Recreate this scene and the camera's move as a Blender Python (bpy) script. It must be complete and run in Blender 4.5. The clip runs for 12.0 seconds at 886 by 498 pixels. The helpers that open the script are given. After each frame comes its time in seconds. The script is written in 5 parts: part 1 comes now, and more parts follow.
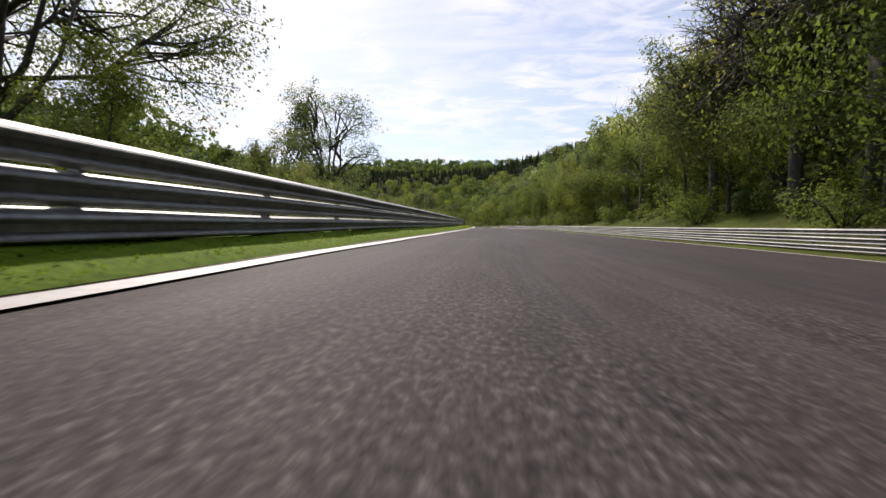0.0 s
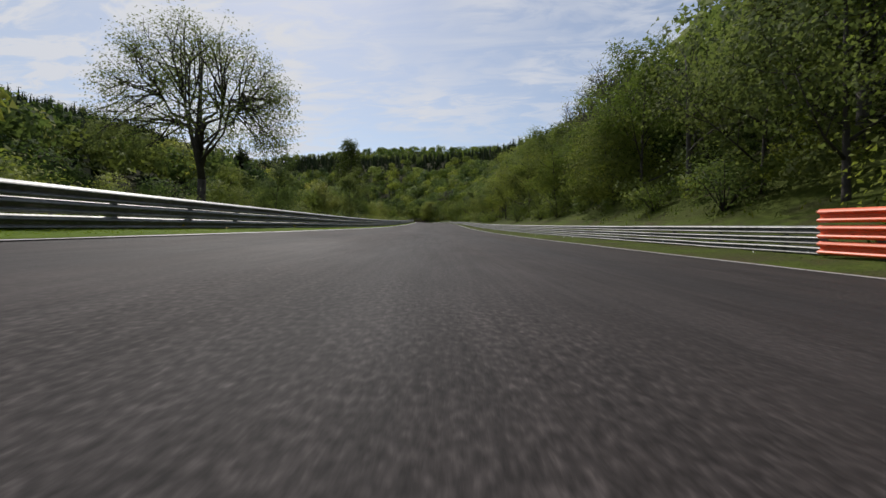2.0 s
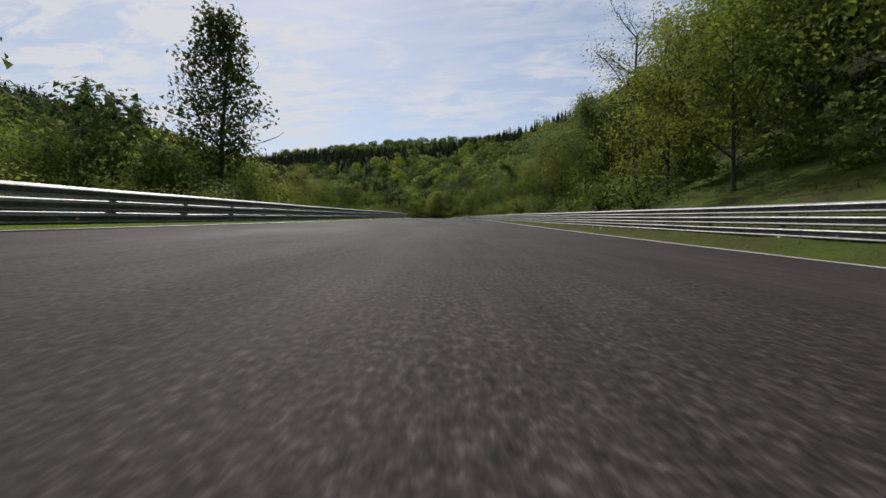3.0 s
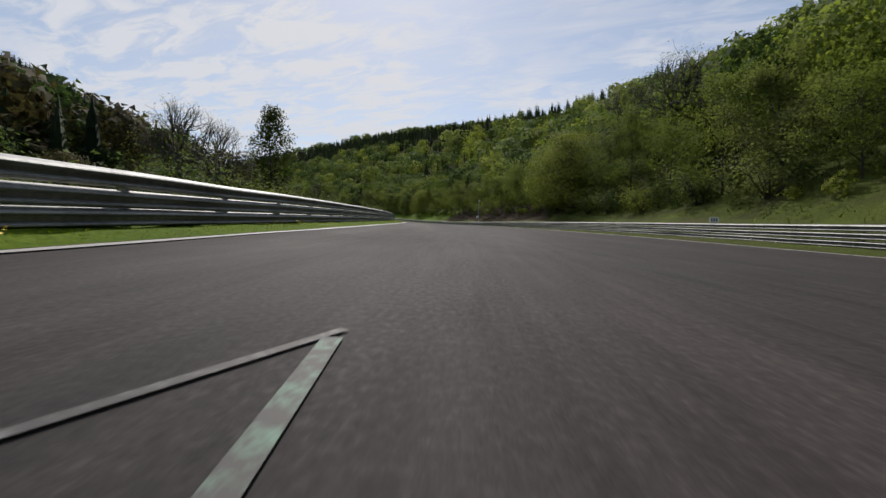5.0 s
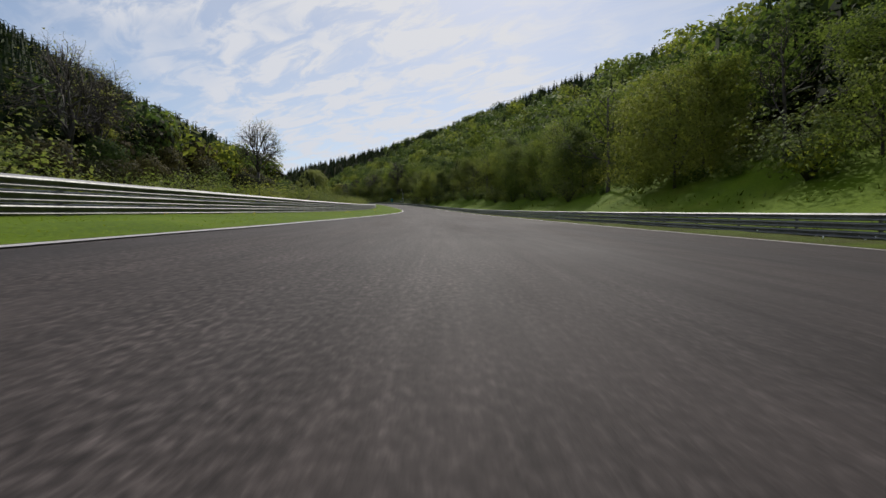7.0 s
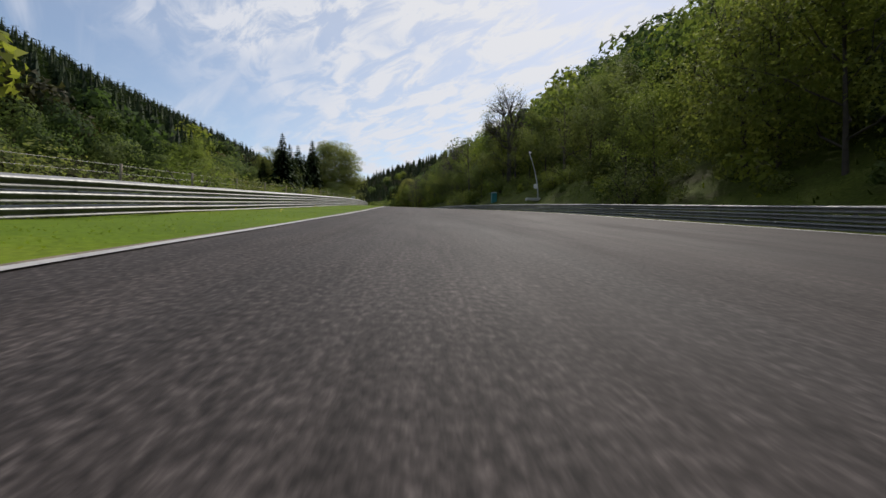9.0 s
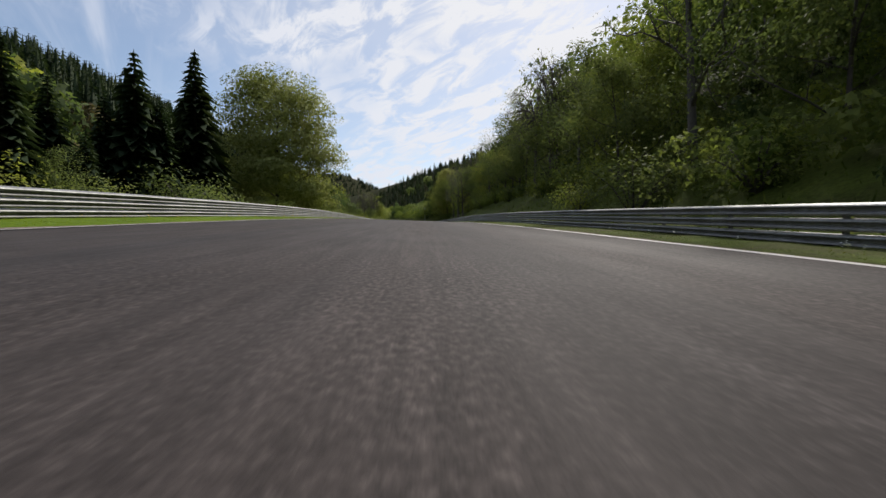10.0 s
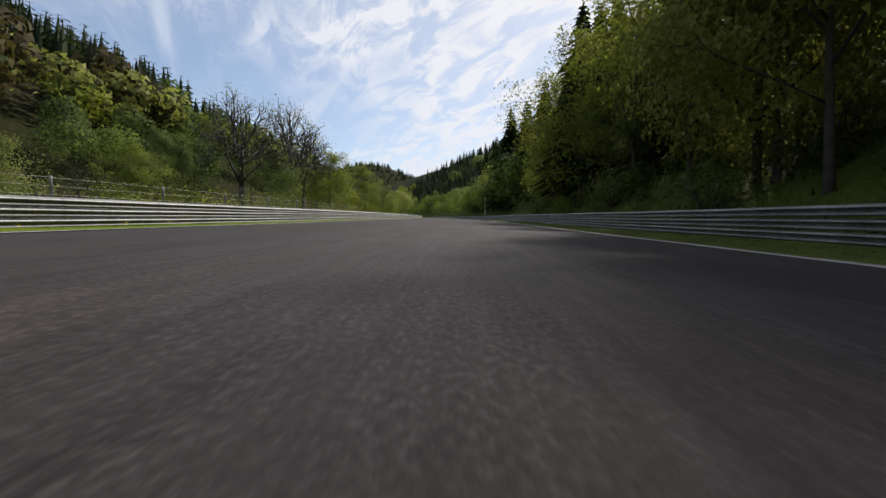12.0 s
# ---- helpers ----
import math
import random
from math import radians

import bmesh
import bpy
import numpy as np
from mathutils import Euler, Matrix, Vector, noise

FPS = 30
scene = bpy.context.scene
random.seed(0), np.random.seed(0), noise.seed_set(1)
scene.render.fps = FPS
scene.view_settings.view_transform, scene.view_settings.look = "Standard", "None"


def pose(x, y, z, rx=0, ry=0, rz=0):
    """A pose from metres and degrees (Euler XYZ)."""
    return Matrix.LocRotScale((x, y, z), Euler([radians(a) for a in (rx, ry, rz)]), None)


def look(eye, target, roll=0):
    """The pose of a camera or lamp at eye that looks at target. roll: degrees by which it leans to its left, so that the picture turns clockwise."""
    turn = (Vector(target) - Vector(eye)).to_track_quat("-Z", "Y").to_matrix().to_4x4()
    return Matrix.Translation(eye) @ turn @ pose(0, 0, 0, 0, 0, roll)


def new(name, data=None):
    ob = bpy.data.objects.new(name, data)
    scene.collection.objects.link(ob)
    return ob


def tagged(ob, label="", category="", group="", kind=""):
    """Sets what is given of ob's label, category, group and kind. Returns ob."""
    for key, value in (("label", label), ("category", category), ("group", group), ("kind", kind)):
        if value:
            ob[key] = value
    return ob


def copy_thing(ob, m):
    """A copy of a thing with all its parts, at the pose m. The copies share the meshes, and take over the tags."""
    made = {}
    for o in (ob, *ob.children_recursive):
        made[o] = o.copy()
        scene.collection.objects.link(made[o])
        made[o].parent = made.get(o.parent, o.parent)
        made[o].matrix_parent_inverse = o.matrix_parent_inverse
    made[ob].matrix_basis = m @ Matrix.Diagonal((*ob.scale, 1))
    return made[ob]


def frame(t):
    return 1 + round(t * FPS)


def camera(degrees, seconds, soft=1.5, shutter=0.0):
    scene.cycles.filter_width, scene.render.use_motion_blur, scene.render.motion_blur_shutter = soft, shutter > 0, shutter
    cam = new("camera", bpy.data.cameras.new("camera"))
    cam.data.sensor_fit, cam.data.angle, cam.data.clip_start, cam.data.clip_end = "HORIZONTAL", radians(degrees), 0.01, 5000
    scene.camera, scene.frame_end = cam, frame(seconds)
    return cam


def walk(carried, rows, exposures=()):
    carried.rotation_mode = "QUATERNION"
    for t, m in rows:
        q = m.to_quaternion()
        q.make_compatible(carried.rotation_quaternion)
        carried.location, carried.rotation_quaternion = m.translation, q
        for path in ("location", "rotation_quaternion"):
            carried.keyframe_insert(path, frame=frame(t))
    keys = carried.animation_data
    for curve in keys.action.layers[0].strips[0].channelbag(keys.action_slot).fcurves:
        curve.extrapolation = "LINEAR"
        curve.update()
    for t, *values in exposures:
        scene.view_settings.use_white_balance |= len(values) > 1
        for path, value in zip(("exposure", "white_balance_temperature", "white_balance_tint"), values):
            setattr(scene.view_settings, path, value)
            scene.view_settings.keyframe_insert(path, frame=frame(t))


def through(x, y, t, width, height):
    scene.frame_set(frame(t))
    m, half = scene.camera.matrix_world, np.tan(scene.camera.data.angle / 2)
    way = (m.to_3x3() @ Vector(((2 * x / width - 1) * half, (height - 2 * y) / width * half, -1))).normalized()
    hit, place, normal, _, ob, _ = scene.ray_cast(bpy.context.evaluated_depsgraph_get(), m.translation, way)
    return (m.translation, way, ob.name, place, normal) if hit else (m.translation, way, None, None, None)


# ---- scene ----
cam = camera(90.0, 12.0, soft=1.5, shutter=0.012)
PATH = [
    (0.00, -1.935, -1.759, 0.193, 90.521, -0.893, 6.613),
    (0.20, -1.928, 5.482, 0.664, 90.454, -0.604, 6.846),
    (0.40, -1.939, 12.714, 1.127, 90.381, -0.339, 7.064),
    (0.60, -2.002, 19.937, 1.595, 90.256, -0.228, 7.176),
    (0.80, -2.167, 27.149, 2.074, 90.060, -0.267, 7.182),
    (1.00, -2.381, 34.360, 2.547, 89.957, -0.356, 7.182),
    (1.20, -2.586, 41.592, 2.984, 90.087, -0.485, 7.229),
    (1.40, -2.875, 48.829, 3.388, 90.298, -0.624, 7.281),
    (1.60, -3.378, 56.032, 3.771, 90.360, -0.662, 7.300),
    (1.80, -4.062, 63.201, 4.140, 90.290, -0.615, 7.272),
    (2.00, -4.834, 70.357, 4.495, 90.204, -0.482, 7.327),
    (2.20, -5.598, 77.517, 4.859, 90.150, -0.204, 7.542),
    (2.40, -6.407, 84.668, 5.240, 90.094, 0.129, 7.853),
    (2.60, -7.383, 91.792, 5.649, 90.020, 0.332, 8.197),
    (2.80, -8.500, 98.887, 6.092, 89.926, 0.419, 8.574),
    (3.00, -9.688, 105.968, 6.567, 89.823, 0.437, 9.014),
    (3.20, -10.886, 113.050, 7.065, 89.721, 0.425, 9.550),
    (3.40, -12.119, 120.127, 7.576, 89.616, 0.378, 10.166),
    (3.60, -13.397, 127.199, 8.100, 89.509, 0.292, 10.873),
    (3.80, -14.705, 134.268, 8.621, 89.414, 0.181, 11.707),
    (4.00, -16.074, 141.327, 9.134, 89.328, 0.049, 12.670),
    (4.20, -17.556, 148.360, 9.639, 89.248, -0.110, 13.749),
    (4.40, -19.148, 155.367, 10.121, 89.195, -0.289, 15.000),
    (4.60, -20.846, 162.350, 10.579, 89.188, -0.501, 16.499),
    (4.80, -22.687, 169.297, 11.012, 89.228, -0.774, 18.267),
    (5.00, -24.771, 176.182, 11.426, 89.271, -0.928, 20.011),
    (5.20, -27.155, 182.978, 11.822, 89.308, -0.800, 21.552),
    (5.40, -29.810, 189.677, 12.204, 89.331, -0.573, 23.045),
    (5.60, -32.719, 196.265, 12.574, 89.295, -0.547, 24.664),
    (5.80, -35.887, 202.714, 12.934, 89.200, -0.708, 26.429),
    (6.00, -39.219, 209.138, 13.281, 89.088, -0.837, 28.049),
    (6.20, -42.666, 215.609, 13.617, 88.962, -0.837, 29.260),
    (6.40, -46.269, 222.078, 13.960, 88.834, -0.768, 30.363),
    (6.60, -50.008, 228.524, 14.340, 88.749, -0.630, 31.871),
    (6.80, -53.834, 234.987, 14.751, 88.693, -0.406, 33.779),
    (7.00, -57.938, 241.336, 15.191, 88.709, -0.197, 35.594),
    (7.20, -62.439, 247.476, 15.663, 88.859, -0.052, 37.060),
    (7.40, -67.179, 253.484, 16.162, 89.065, 0.056, 38.375),
    (7.60, -72.003, 259.423, 16.678, 89.189, 0.120, 39.684),
    (7.80, -76.949, 265.269, 17.215, 89.238, 0.132, 40.959),
    (8.00, -82.022, 271.011, 17.780, 89.253, 0.112, 42.201),
    (8.20, -87.217, 276.641, 18.378, 89.264, 0.078, 43.426),
    (8.40, -92.555, 282.140, 19.011, 89.251, 0.032, 44.631),
    (8.60, -98.043, 287.496, 19.674, 89.230, -0.032, 45.816),
    (8.80, -103.675, 292.708, 20.368, 89.249, -0.116, 46.995),
    (9.00, -109.470, 297.754, 21.080, 89.360, -0.262, 48.173),
    (9.20, -115.418, 302.639, 21.797, 89.537, -0.465, 49.342),
    (9.40, -121.442, 307.461, 22.512, 89.688, -0.578, 50.510),
    (9.60, -127.455, 312.349, 23.191, 89.726, -0.444, 51.717),
    (9.80, -133.435, 317.348, 23.825, 89.665, -0.060, 53.011),
    (10.00, -139.565, 322.182, 24.417, 89.630, 0.187, 54.039),
    (10.20, -145.933, 326.706, 24.974, 89.715, 0.003, 54.517),
    (10.40, -152.412, 331.065, 25.492, 89.823, -0.312, 54.738),
    (10.60, -158.895, 335.372, 25.963, 89.817, -0.323, 55.109),
    (10.80, -165.384, 339.635, 26.386, 89.705, -0.055, 55.566),
    (11.00, -171.882, 343.816, 26.777, 89.576, 0.207, 56.097),
    (11.20, -178.370, 347.909, 27.147, 89.466, 0.357, 56.717),
    (11.40, -184.868, 351.924, 27.503, 89.356, 0.444, 57.415),
    (11.60, -191.427, 355.835, 27.872, 89.250, 0.413, 58.190),
    (11.80, -198.051, 359.626, 28.258, 89.149, 0.254, 59.054),
    (12.00, -204.685, 363.401, 28.660, 89.048, 0.076, 59.934),
]
walk(cam, [(t, pose(x, y, z, rx, ry, rz)) for t, x, y, z, rx, ry, rz in PATH],
     [(0.0, 0.46, 6900, 17), (0.6, 0.10, 6800, 14), (1.2, -0.15, 6600, 12), (2.0, -0.2, 6550, 11), (6.0, -0.15, 6600, 11), (9.0, -0.02, 6650, 11), (11.0, 0.2, 6700, 11), (12.0, 0.18, 6700, 11)])

# ---- sky and sun ----
SUN_TURN, SUN_RISE = radians(28.0), radians(46.0)       # to the left of +y, above the horizon
TO_SUN = Vector((-math.sin(SUN_TURN) * math.cos(SUN_RISE), math.cos(SUN_TURN) * math.cos(SUN_RISE), math.sin(SUN_RISE)))
sun_data = bpy.data.lights.new("sun", "SUN")
sun_data.energy, sun_data.angle, sun_data.color = 3.9, radians(2.0), (1.0, 0.96, 0.90)
sun = new("sun", sun_data)
sun.matrix_world = look(TO_SUN * 400, (0, 0, 0))

world = bpy.data.worlds.new("sky")
scene.world = world
world.use_nodes = True
wn, wl = world.node_tree.nodes, world.node_tree.links
wn.clear()


def wmath(op, a, b):
    n = wn.new("ShaderNodeMath")
    n.operation = op
    for i, v in enumerate((a, b)):
        if isinstance(v, (int, float)):
            n.inputs[i].default_value = v
        elif v is not None:
            wl.new(v, n.inputs[i])
    return n.outputs[0]


def wramp(value, a, b):
    n = wn.new("ShaderNodeMapRange")
    n.interpolation_type = "SMOOTHSTEP"
    wl.new(value, n.inputs[0])
    n.inputs[1].default_value, n.inputs[2].default_value = a, b
    return n.outputs[0]


sky = wn.new("ShaderNodeTexSky")
sky.sky_type, sky.sun_disc = "NISHITA", False
sky.sun_elevation, sky.sun_rotation = SUN_RISE, -SUN_TURN
sky.air_density, sky.dust_density = 1.0, 0.6
coords = wn.new("ShaderNodeTexCoord")
split = wn.new("ShaderNodeSeparateXYZ")
wl.new(coords.outputs["Generated"], split.inputs[0])
height = wmath("MAXIMUM", split.outputs[2], 0.03)
height = wmath("ADD", height, 0.10)
flat = wn.new("ShaderNodeCombineXYZ")
wl.new(wmath("DIVIDE", split.outputs[0], height), flat.inputs[0])
wl.new(wmath("DIVIDE", split.outputs[1], height), flat.inputs[1])


def cloud_noise(scale, detail, rough, stretch, turn, warp=0.0):
    m = wn.new("ShaderNodeMapping")
    m.inputs["Rotation"].default_value = (0, 0, turn)
    m.inputs["Scale"].default_value = stretch
    wl.new(flat.outputs[0], m.inputs[0])
    n = wn.new("ShaderNodeTexNoise")
    n.inputs["Scale"].default_value, n.inputs["Detail"].default_value = scale, detail
    n.inputs["Roughness"].default_value, n.inputs["Distortion"].default_value = rough, warp
    wl.new(m.outputs[0], n.inputs[0])
    return n.outputs[0]


veil = wramp(cloud_noise(0.6, 5, 0.55, (1, 1, 1), 0.4, 0.6), 0.30, 0.68)
ripple = wramp(cloud_noise(3.4, 5, 0.62, (1.0, 2.2, 1), 0.9, 0.6), 0.39, 0.61)
streak = wramp(cloud_noise(1.3, 5, 0.55, (0.35, 2.8, 1), 1.3, 0.7), 0.48, 0.76)
toward = wn.new("ShaderNodeVectorMath")
toward.operation = "DOT_PRODUCT"
wl.new(coords.outputs["Generated"], toward.inputs[0])
toward.inputs[1].default_value = TO_SUN
glow = wramp(toward.outputs["Value"], 0.45, 1.10)
cover = wmath("MULTIPLY", veil, wmath("ADD", wmath("MULTIPLY", ripple, 0.78), 0.20))
cover = wmath("MAXIMUM", cover, wmath("MULTIPLY", streak, 0.60))
cover = wmath("MINIMUM", wmath("ADD", wmath("ADD", wmath("MULTIPLY", cover, 1.12), 0.06), wmath("MULTIPLY", glow, 0.15)), 0.95)
# cloud lit by the sun behind it: whiter towards the sun
bright = wn.new("ShaderNodeMix")
bright.data_type = "RGBA"
wl.new(glow, bright.inputs[0])
bright.inputs[6].default_value = (5.7, 6.2, 7.2, 1)
bright.inputs[7].default_value = (7.1, 7.2, 7.4, 1)
mixed = wn.new("ShaderNodeMix")
mixed.data_type = "RGBA"
wl.new(cover, mixed.inputs[0])
wl.new(sky.outputs[0], mixed.inputs[6])
wl.new(bright.outputs[2], mixed.inputs[7])
back = wn.new("ShaderNodeBackground")
back.inputs[1].default_value = 0.115
wl.new(mixed.outputs[2], back.inputs[0])
wout = wn.new("ShaderNodeOutputWorld")
wl.new(back.outputs[0], wout.inputs[0])


# ---- materials ----
def material(name):
    m = bpy.data.materials.new(name)
    m.use_nodes = True
    return m, m.node_tree.nodes, m.node_tree.links, m.node_tree.nodes["Principled BSDF"]


def noise_of(n, l, scale, detail=4, rough=0.55, source=None, stretch=None):
    tex = n.new("ShaderNodeTexNoise")
    tex.inputs["Scale"].default_value, tex.inputs["Detail"].default_value, tex.inputs["Roughness"].default_value = scale, detail, rough
    tc = n.new("ShaderNodeTexCoord")
    src = tc.outputs["Object"] if source is None else source
    if stretch:
        mp = n.new("ShaderNodeMapping")
        mp.inputs["Scale"].default_value = stretch
        l.new(src, mp.inputs[0])
        src = mp.outputs[0]
    l.new(src, tex.inputs[0])
    return tex.outputs[0]


def ramp_of(n, l, fac, *stops):
    r = n.new("ShaderNodeValToRGB")
    while len(r.color_ramp.elements) < len(stops):
        r.color_ramp.elements.new(0.5)
    for e, (at, colour) in zip(r.color_ramp.elements, stops):
        e.position, e.color = at, (*colour, 1)
    l.new(fac, r.inputs[0])
    return r.outputs[0]


def mix_of(n, l, fac, a, b, blend="MIX"):
    m = n.new("ShaderNodeMix")
    m.data_type, m.blend_type = "RGBA", blend
    for i, v in ((0, fac), (6, a), (7, b)):
        if isinstance(v, (int, float)):
            m.inputs[i].default_value = v
        elif isinstance(v, tuple):
            m.inputs[i].default_value = (*v, 1)
        else:
            l.new(v, m.inputs[i])
    return m.outputs[2]


def bump_of(n, l, bsdf, value, strength, distance=0.01):
    b = n.new("ShaderNodeBump")
    b.inputs["Strength"].default_value, b.inputs["Distance"].default_value = strength, distance
    l.new(value, b.inputs["Height"])
    l.new(b.outputs[0], bsdf.inputs["Normal"])


def simple(name, colour, rough, metal=0.0, vary=0.25, scale=8.0, bump=0.0, bump_scale=60.0):
    m, n, l, b = material(name)
    lo, hi = tuple(c * (1 - vary) for c in colour), tuple(min(1, c * (1 + vary)) for c in colour)
    fac = noise_of(n, l, scale, 6, 0.65)
    l.new(ramp_of(n, l, fac, (0.3, lo), (0.7, hi)), b.inputs["Base Color"])
    b.inputs["Roughness"].default_value, b.inputs["Metallic"].default_value = rough, metal
    if bump:
        bump_of(n, l, b, noise_of(n, l, bump_scale, 4), bump)
    return m


def asphalt_material():
    m, n, l, b = material("asphalt")
    uv = n.new("ShaderNodeUVMap").outputs[0]
    grain = noise_of(n, l, 230, 2, 0.6, uv)
    chips = noise_of(n, l, 64, 3, 0.62, uv, (1.0, 0.6, 1.0))
    strewn = noise_of(n, l, 46, 3, 0.6, uv, (1.0, 0.6, 1.0))
    patch = noise_of(n, l, 0.9, 5, 0.6, uv, (1.0, 0.16, 1.0))
    tracks = noise_of(n, l, 0.6, 3, 0.5, uv, (2.2, 0.03, 1.0))
    drags = noise_of(n, l, 16.0, 4, 0.6, uv, (1.0, 0.05, 1.0))
    lumps = noise_of(n, l, 3.2, 5, 0.7, uv, (1.0, 0.45, 1.0))
    worn = noise_of(n, l, 0.9, 4, 0.6, uv, (0.8, 0.22, 1.0))
    times = lambda c, f, *stops: mix_of(n, l, 1.0, c, ramp_of(n, l, f, *[(at_, (v, v, v)) for at_, v in stops]), "MULTIPLY")
    base = ramp_of(n, l, patch, (0.30, (0.0370, 0.0315, 0.0298)), (0.72, (0.0462, 0.0390, 0.0364)))
    base = mix_of(n, l, 1.0, base, ramp_of(n, l, tracks, (0.35, (0.86, 0.87, 0.89)), (0.65, (1.14, 1.10, 1.08))), "MULTIPLY")
    base = times(base, lumps, (0.34, 0.84), (0.66, 1.16))
    base = times(base, drags, (0.34, 0.82), (0.66, 1.22))
    smooth_ = times(times(base, chips, (0.38, 0.84), (0.54, 1.0), (0.68, 1.3)), grain, (0.4, 0.88), (0.62, 1.14))
    coarse = times(times(base, chips, (0.36, 0.50), (0.52, 0.97), (0.67, 1.85)), strewn, (0.36, 0.66), (0.47, 1.0), (0.58, 1.0), (0.70, 1.6))
    raw = ramp_of(n, l, worn, (0.45, (0.08, 0.08, 0.08)), (0.59, (1.0, 1.0, 1.0)))
    l.new(mix_of(n, l, raw, smooth_, coarse), b.inputs["Base Color"])
    l.new(ramp_of(n, l, patch, (0.3, (0.68, 0.68, 0.68)), (0.7, (0.84, 0.84, 0.84))), b.inputs["Roughness"])
    b.inputs["Specular IOR Level"].default_value = 0.11
    bump_of(n, l, b, mix_of(n, l, 0.3, chips, lumps), 0.45, 0.008)
    return m


def paint_material():
    m, n, l, b = material("road_paint")
    wear = noise_of(n, l, 14, 6, 0.7)
    l.new(ramp_of(n, l, wear, (0.30, (0.17, 0.155, 0.145)), (0.42, (0.36, 0.342, 0.322)), (0.8, (0.47, 0.45, 0.425))), b.inputs["Base Color"])
    b.inputs["Roughness"].default_value = 0.55
    bump_of(n, l, b, noise_of(n, l, 90, 3), 0.3, 0.004)
    return m


def grass_material():
    m, n, l, b = material("turf")
    big, fine = noise_of(n, l, 0.5, 5, 0.6), noise_of(n, l, 22, 5, 0.7)
    c = ramp_of(n, l, big, (0.3, (0.070, 0.116, 0.008)), (0.55, (0.100, 0.156, 0.009)), (0.75, (0.135, 0.172, 0.018)))
    c = mix_of(n, l, 0.8, c, ramp_of(n, l, fine, (0.3, (0.5, 0.55, 0.5)), (0.7, (1.35, 1.3, 1.2))), "MULTIPLY")
    l.new(c, b.inputs["Base Color"])
    b.inputs["Roughness"].default_value = 0.9
    b.inputs["Specular IOR Level"].default_value = 0.08
    bump_of(n, l, b, fine, 0.5, 0.012)
    return m


def dry_turf_material():
    m, n, l, b = material("dry_turf")
    big, fine = noise_of(n, l, 0.9, 5, 0.65), noise_of(n, l, 24, 5, 0.7)
    c = ramp_of(n, l, big, (0.32, (0.075, 0.062, 0.034)), (0.5, (0.070, 0.086, 0.022)), (0.72, (0.092, 0.128, 0.020)))
    c = mix_of(n, l, 0.8, c, ramp_of(n, l, fine, (0.3, (0.5, 0.52, 0.5)), (0.7, (1.35, 1.3, 1.25))), "MULTIPLY")
    l.new(c, b.inputs["Base Color"])
    b.inputs["Roughness"].default_value = 0.92
    b.inputs["Specular IOR Level"].default_value = 0.06
    bump_of(n, l, b, fine, 0.8, 0.03)
    return m


def bank_material():
    m, n, l, b = material("bank_turf")
    big, fine = noise_of(n, l, 0.7, 5, 0.6), noise_of(n, l, 14, 5, 0.7)
    c = ramp_of(n, l, big, (0.3, (0.050, 0.052, 0.018)), (0.5, (0.062, 0.082, 0.015)), (0.72, (0.090, 0.112, 0.020)))
    c = mix_of(n, l, 0.8, c, ramp_of(n, l, fine, (0.3, (0.45, 0.45, 0.45)), (0.7, (1.45, 1.4, 1.35))), "MULTIPLY")
    l.new(c, b.inputs["Base Color"])
    b.inputs["Roughness"].default_value = 0.95
    b.inputs["Specular IOR Level"].default_value = 0.08
    bump_of(n, l, b, fine, 0.8, 0.05)
    return m


def soil_material():
    m, n, l, b = material("woodland_soil")
    big, fine = noise_of(n, l, 0.25, 5, 0.6), noise_of(n, l, 3, 6, 0.7)
    c = ramp_of(n, l, big, (0.35, (0.018, 0.026, 0.008)), (0.6, (0.036, 0.034, 0.016)))
    c = mix_of(n, l, 0.8, c, ramp_of(n, l, fine, (0.3, (0.5, 0.5, 0.5)), (0.7, (1.4, 1.35, 1.3))), "MULTIPLY")
    l.new(c, b.inputs["Base Color"])
    b.inputs["Roughness"].default_value = 0.95
    b.inputs["Specular IOR Level"].default_value = 0.03
    bump_of(n, l, b, fine, 0.8, 0.2)
    return m


def steel_material():
    m, n, l, b = material("galvanised_steel")
    a, f = noise_of(n, l, 1.7, 5, 0.65), noise_of(n, l, 26, 4, 0.6)
    streaks = noise_of(n, l, 3.0, 4, 0.6, None, (6.0, 6.0, 0.6))
    c = ramp_of(n, l, a, (0.3, (0.175, 0.175, 0.172)), (0.7, (0.31, 0.31, 0.304)))
    c = mix_of(n, l, 0.55, c, ramp_of(n, l, streaks, (0.35, (0.55, 0.54, 0.52)), (0.65, (1.2, 1.2, 1.2))), "MULTIPLY")
    l.new(c, b.inputs["Base Color"])
    l.new(ramp_of(n, l, f, (0.3, (0.50, 0.50, 0.50)), (0.7, (0.64, 0.64, 0.64))), b.inputs["Roughness"])
    b.inputs["Metallic"].default_value = 0.45
    bump_of(n, l, b, f, 0.15, 0.004)
    return m


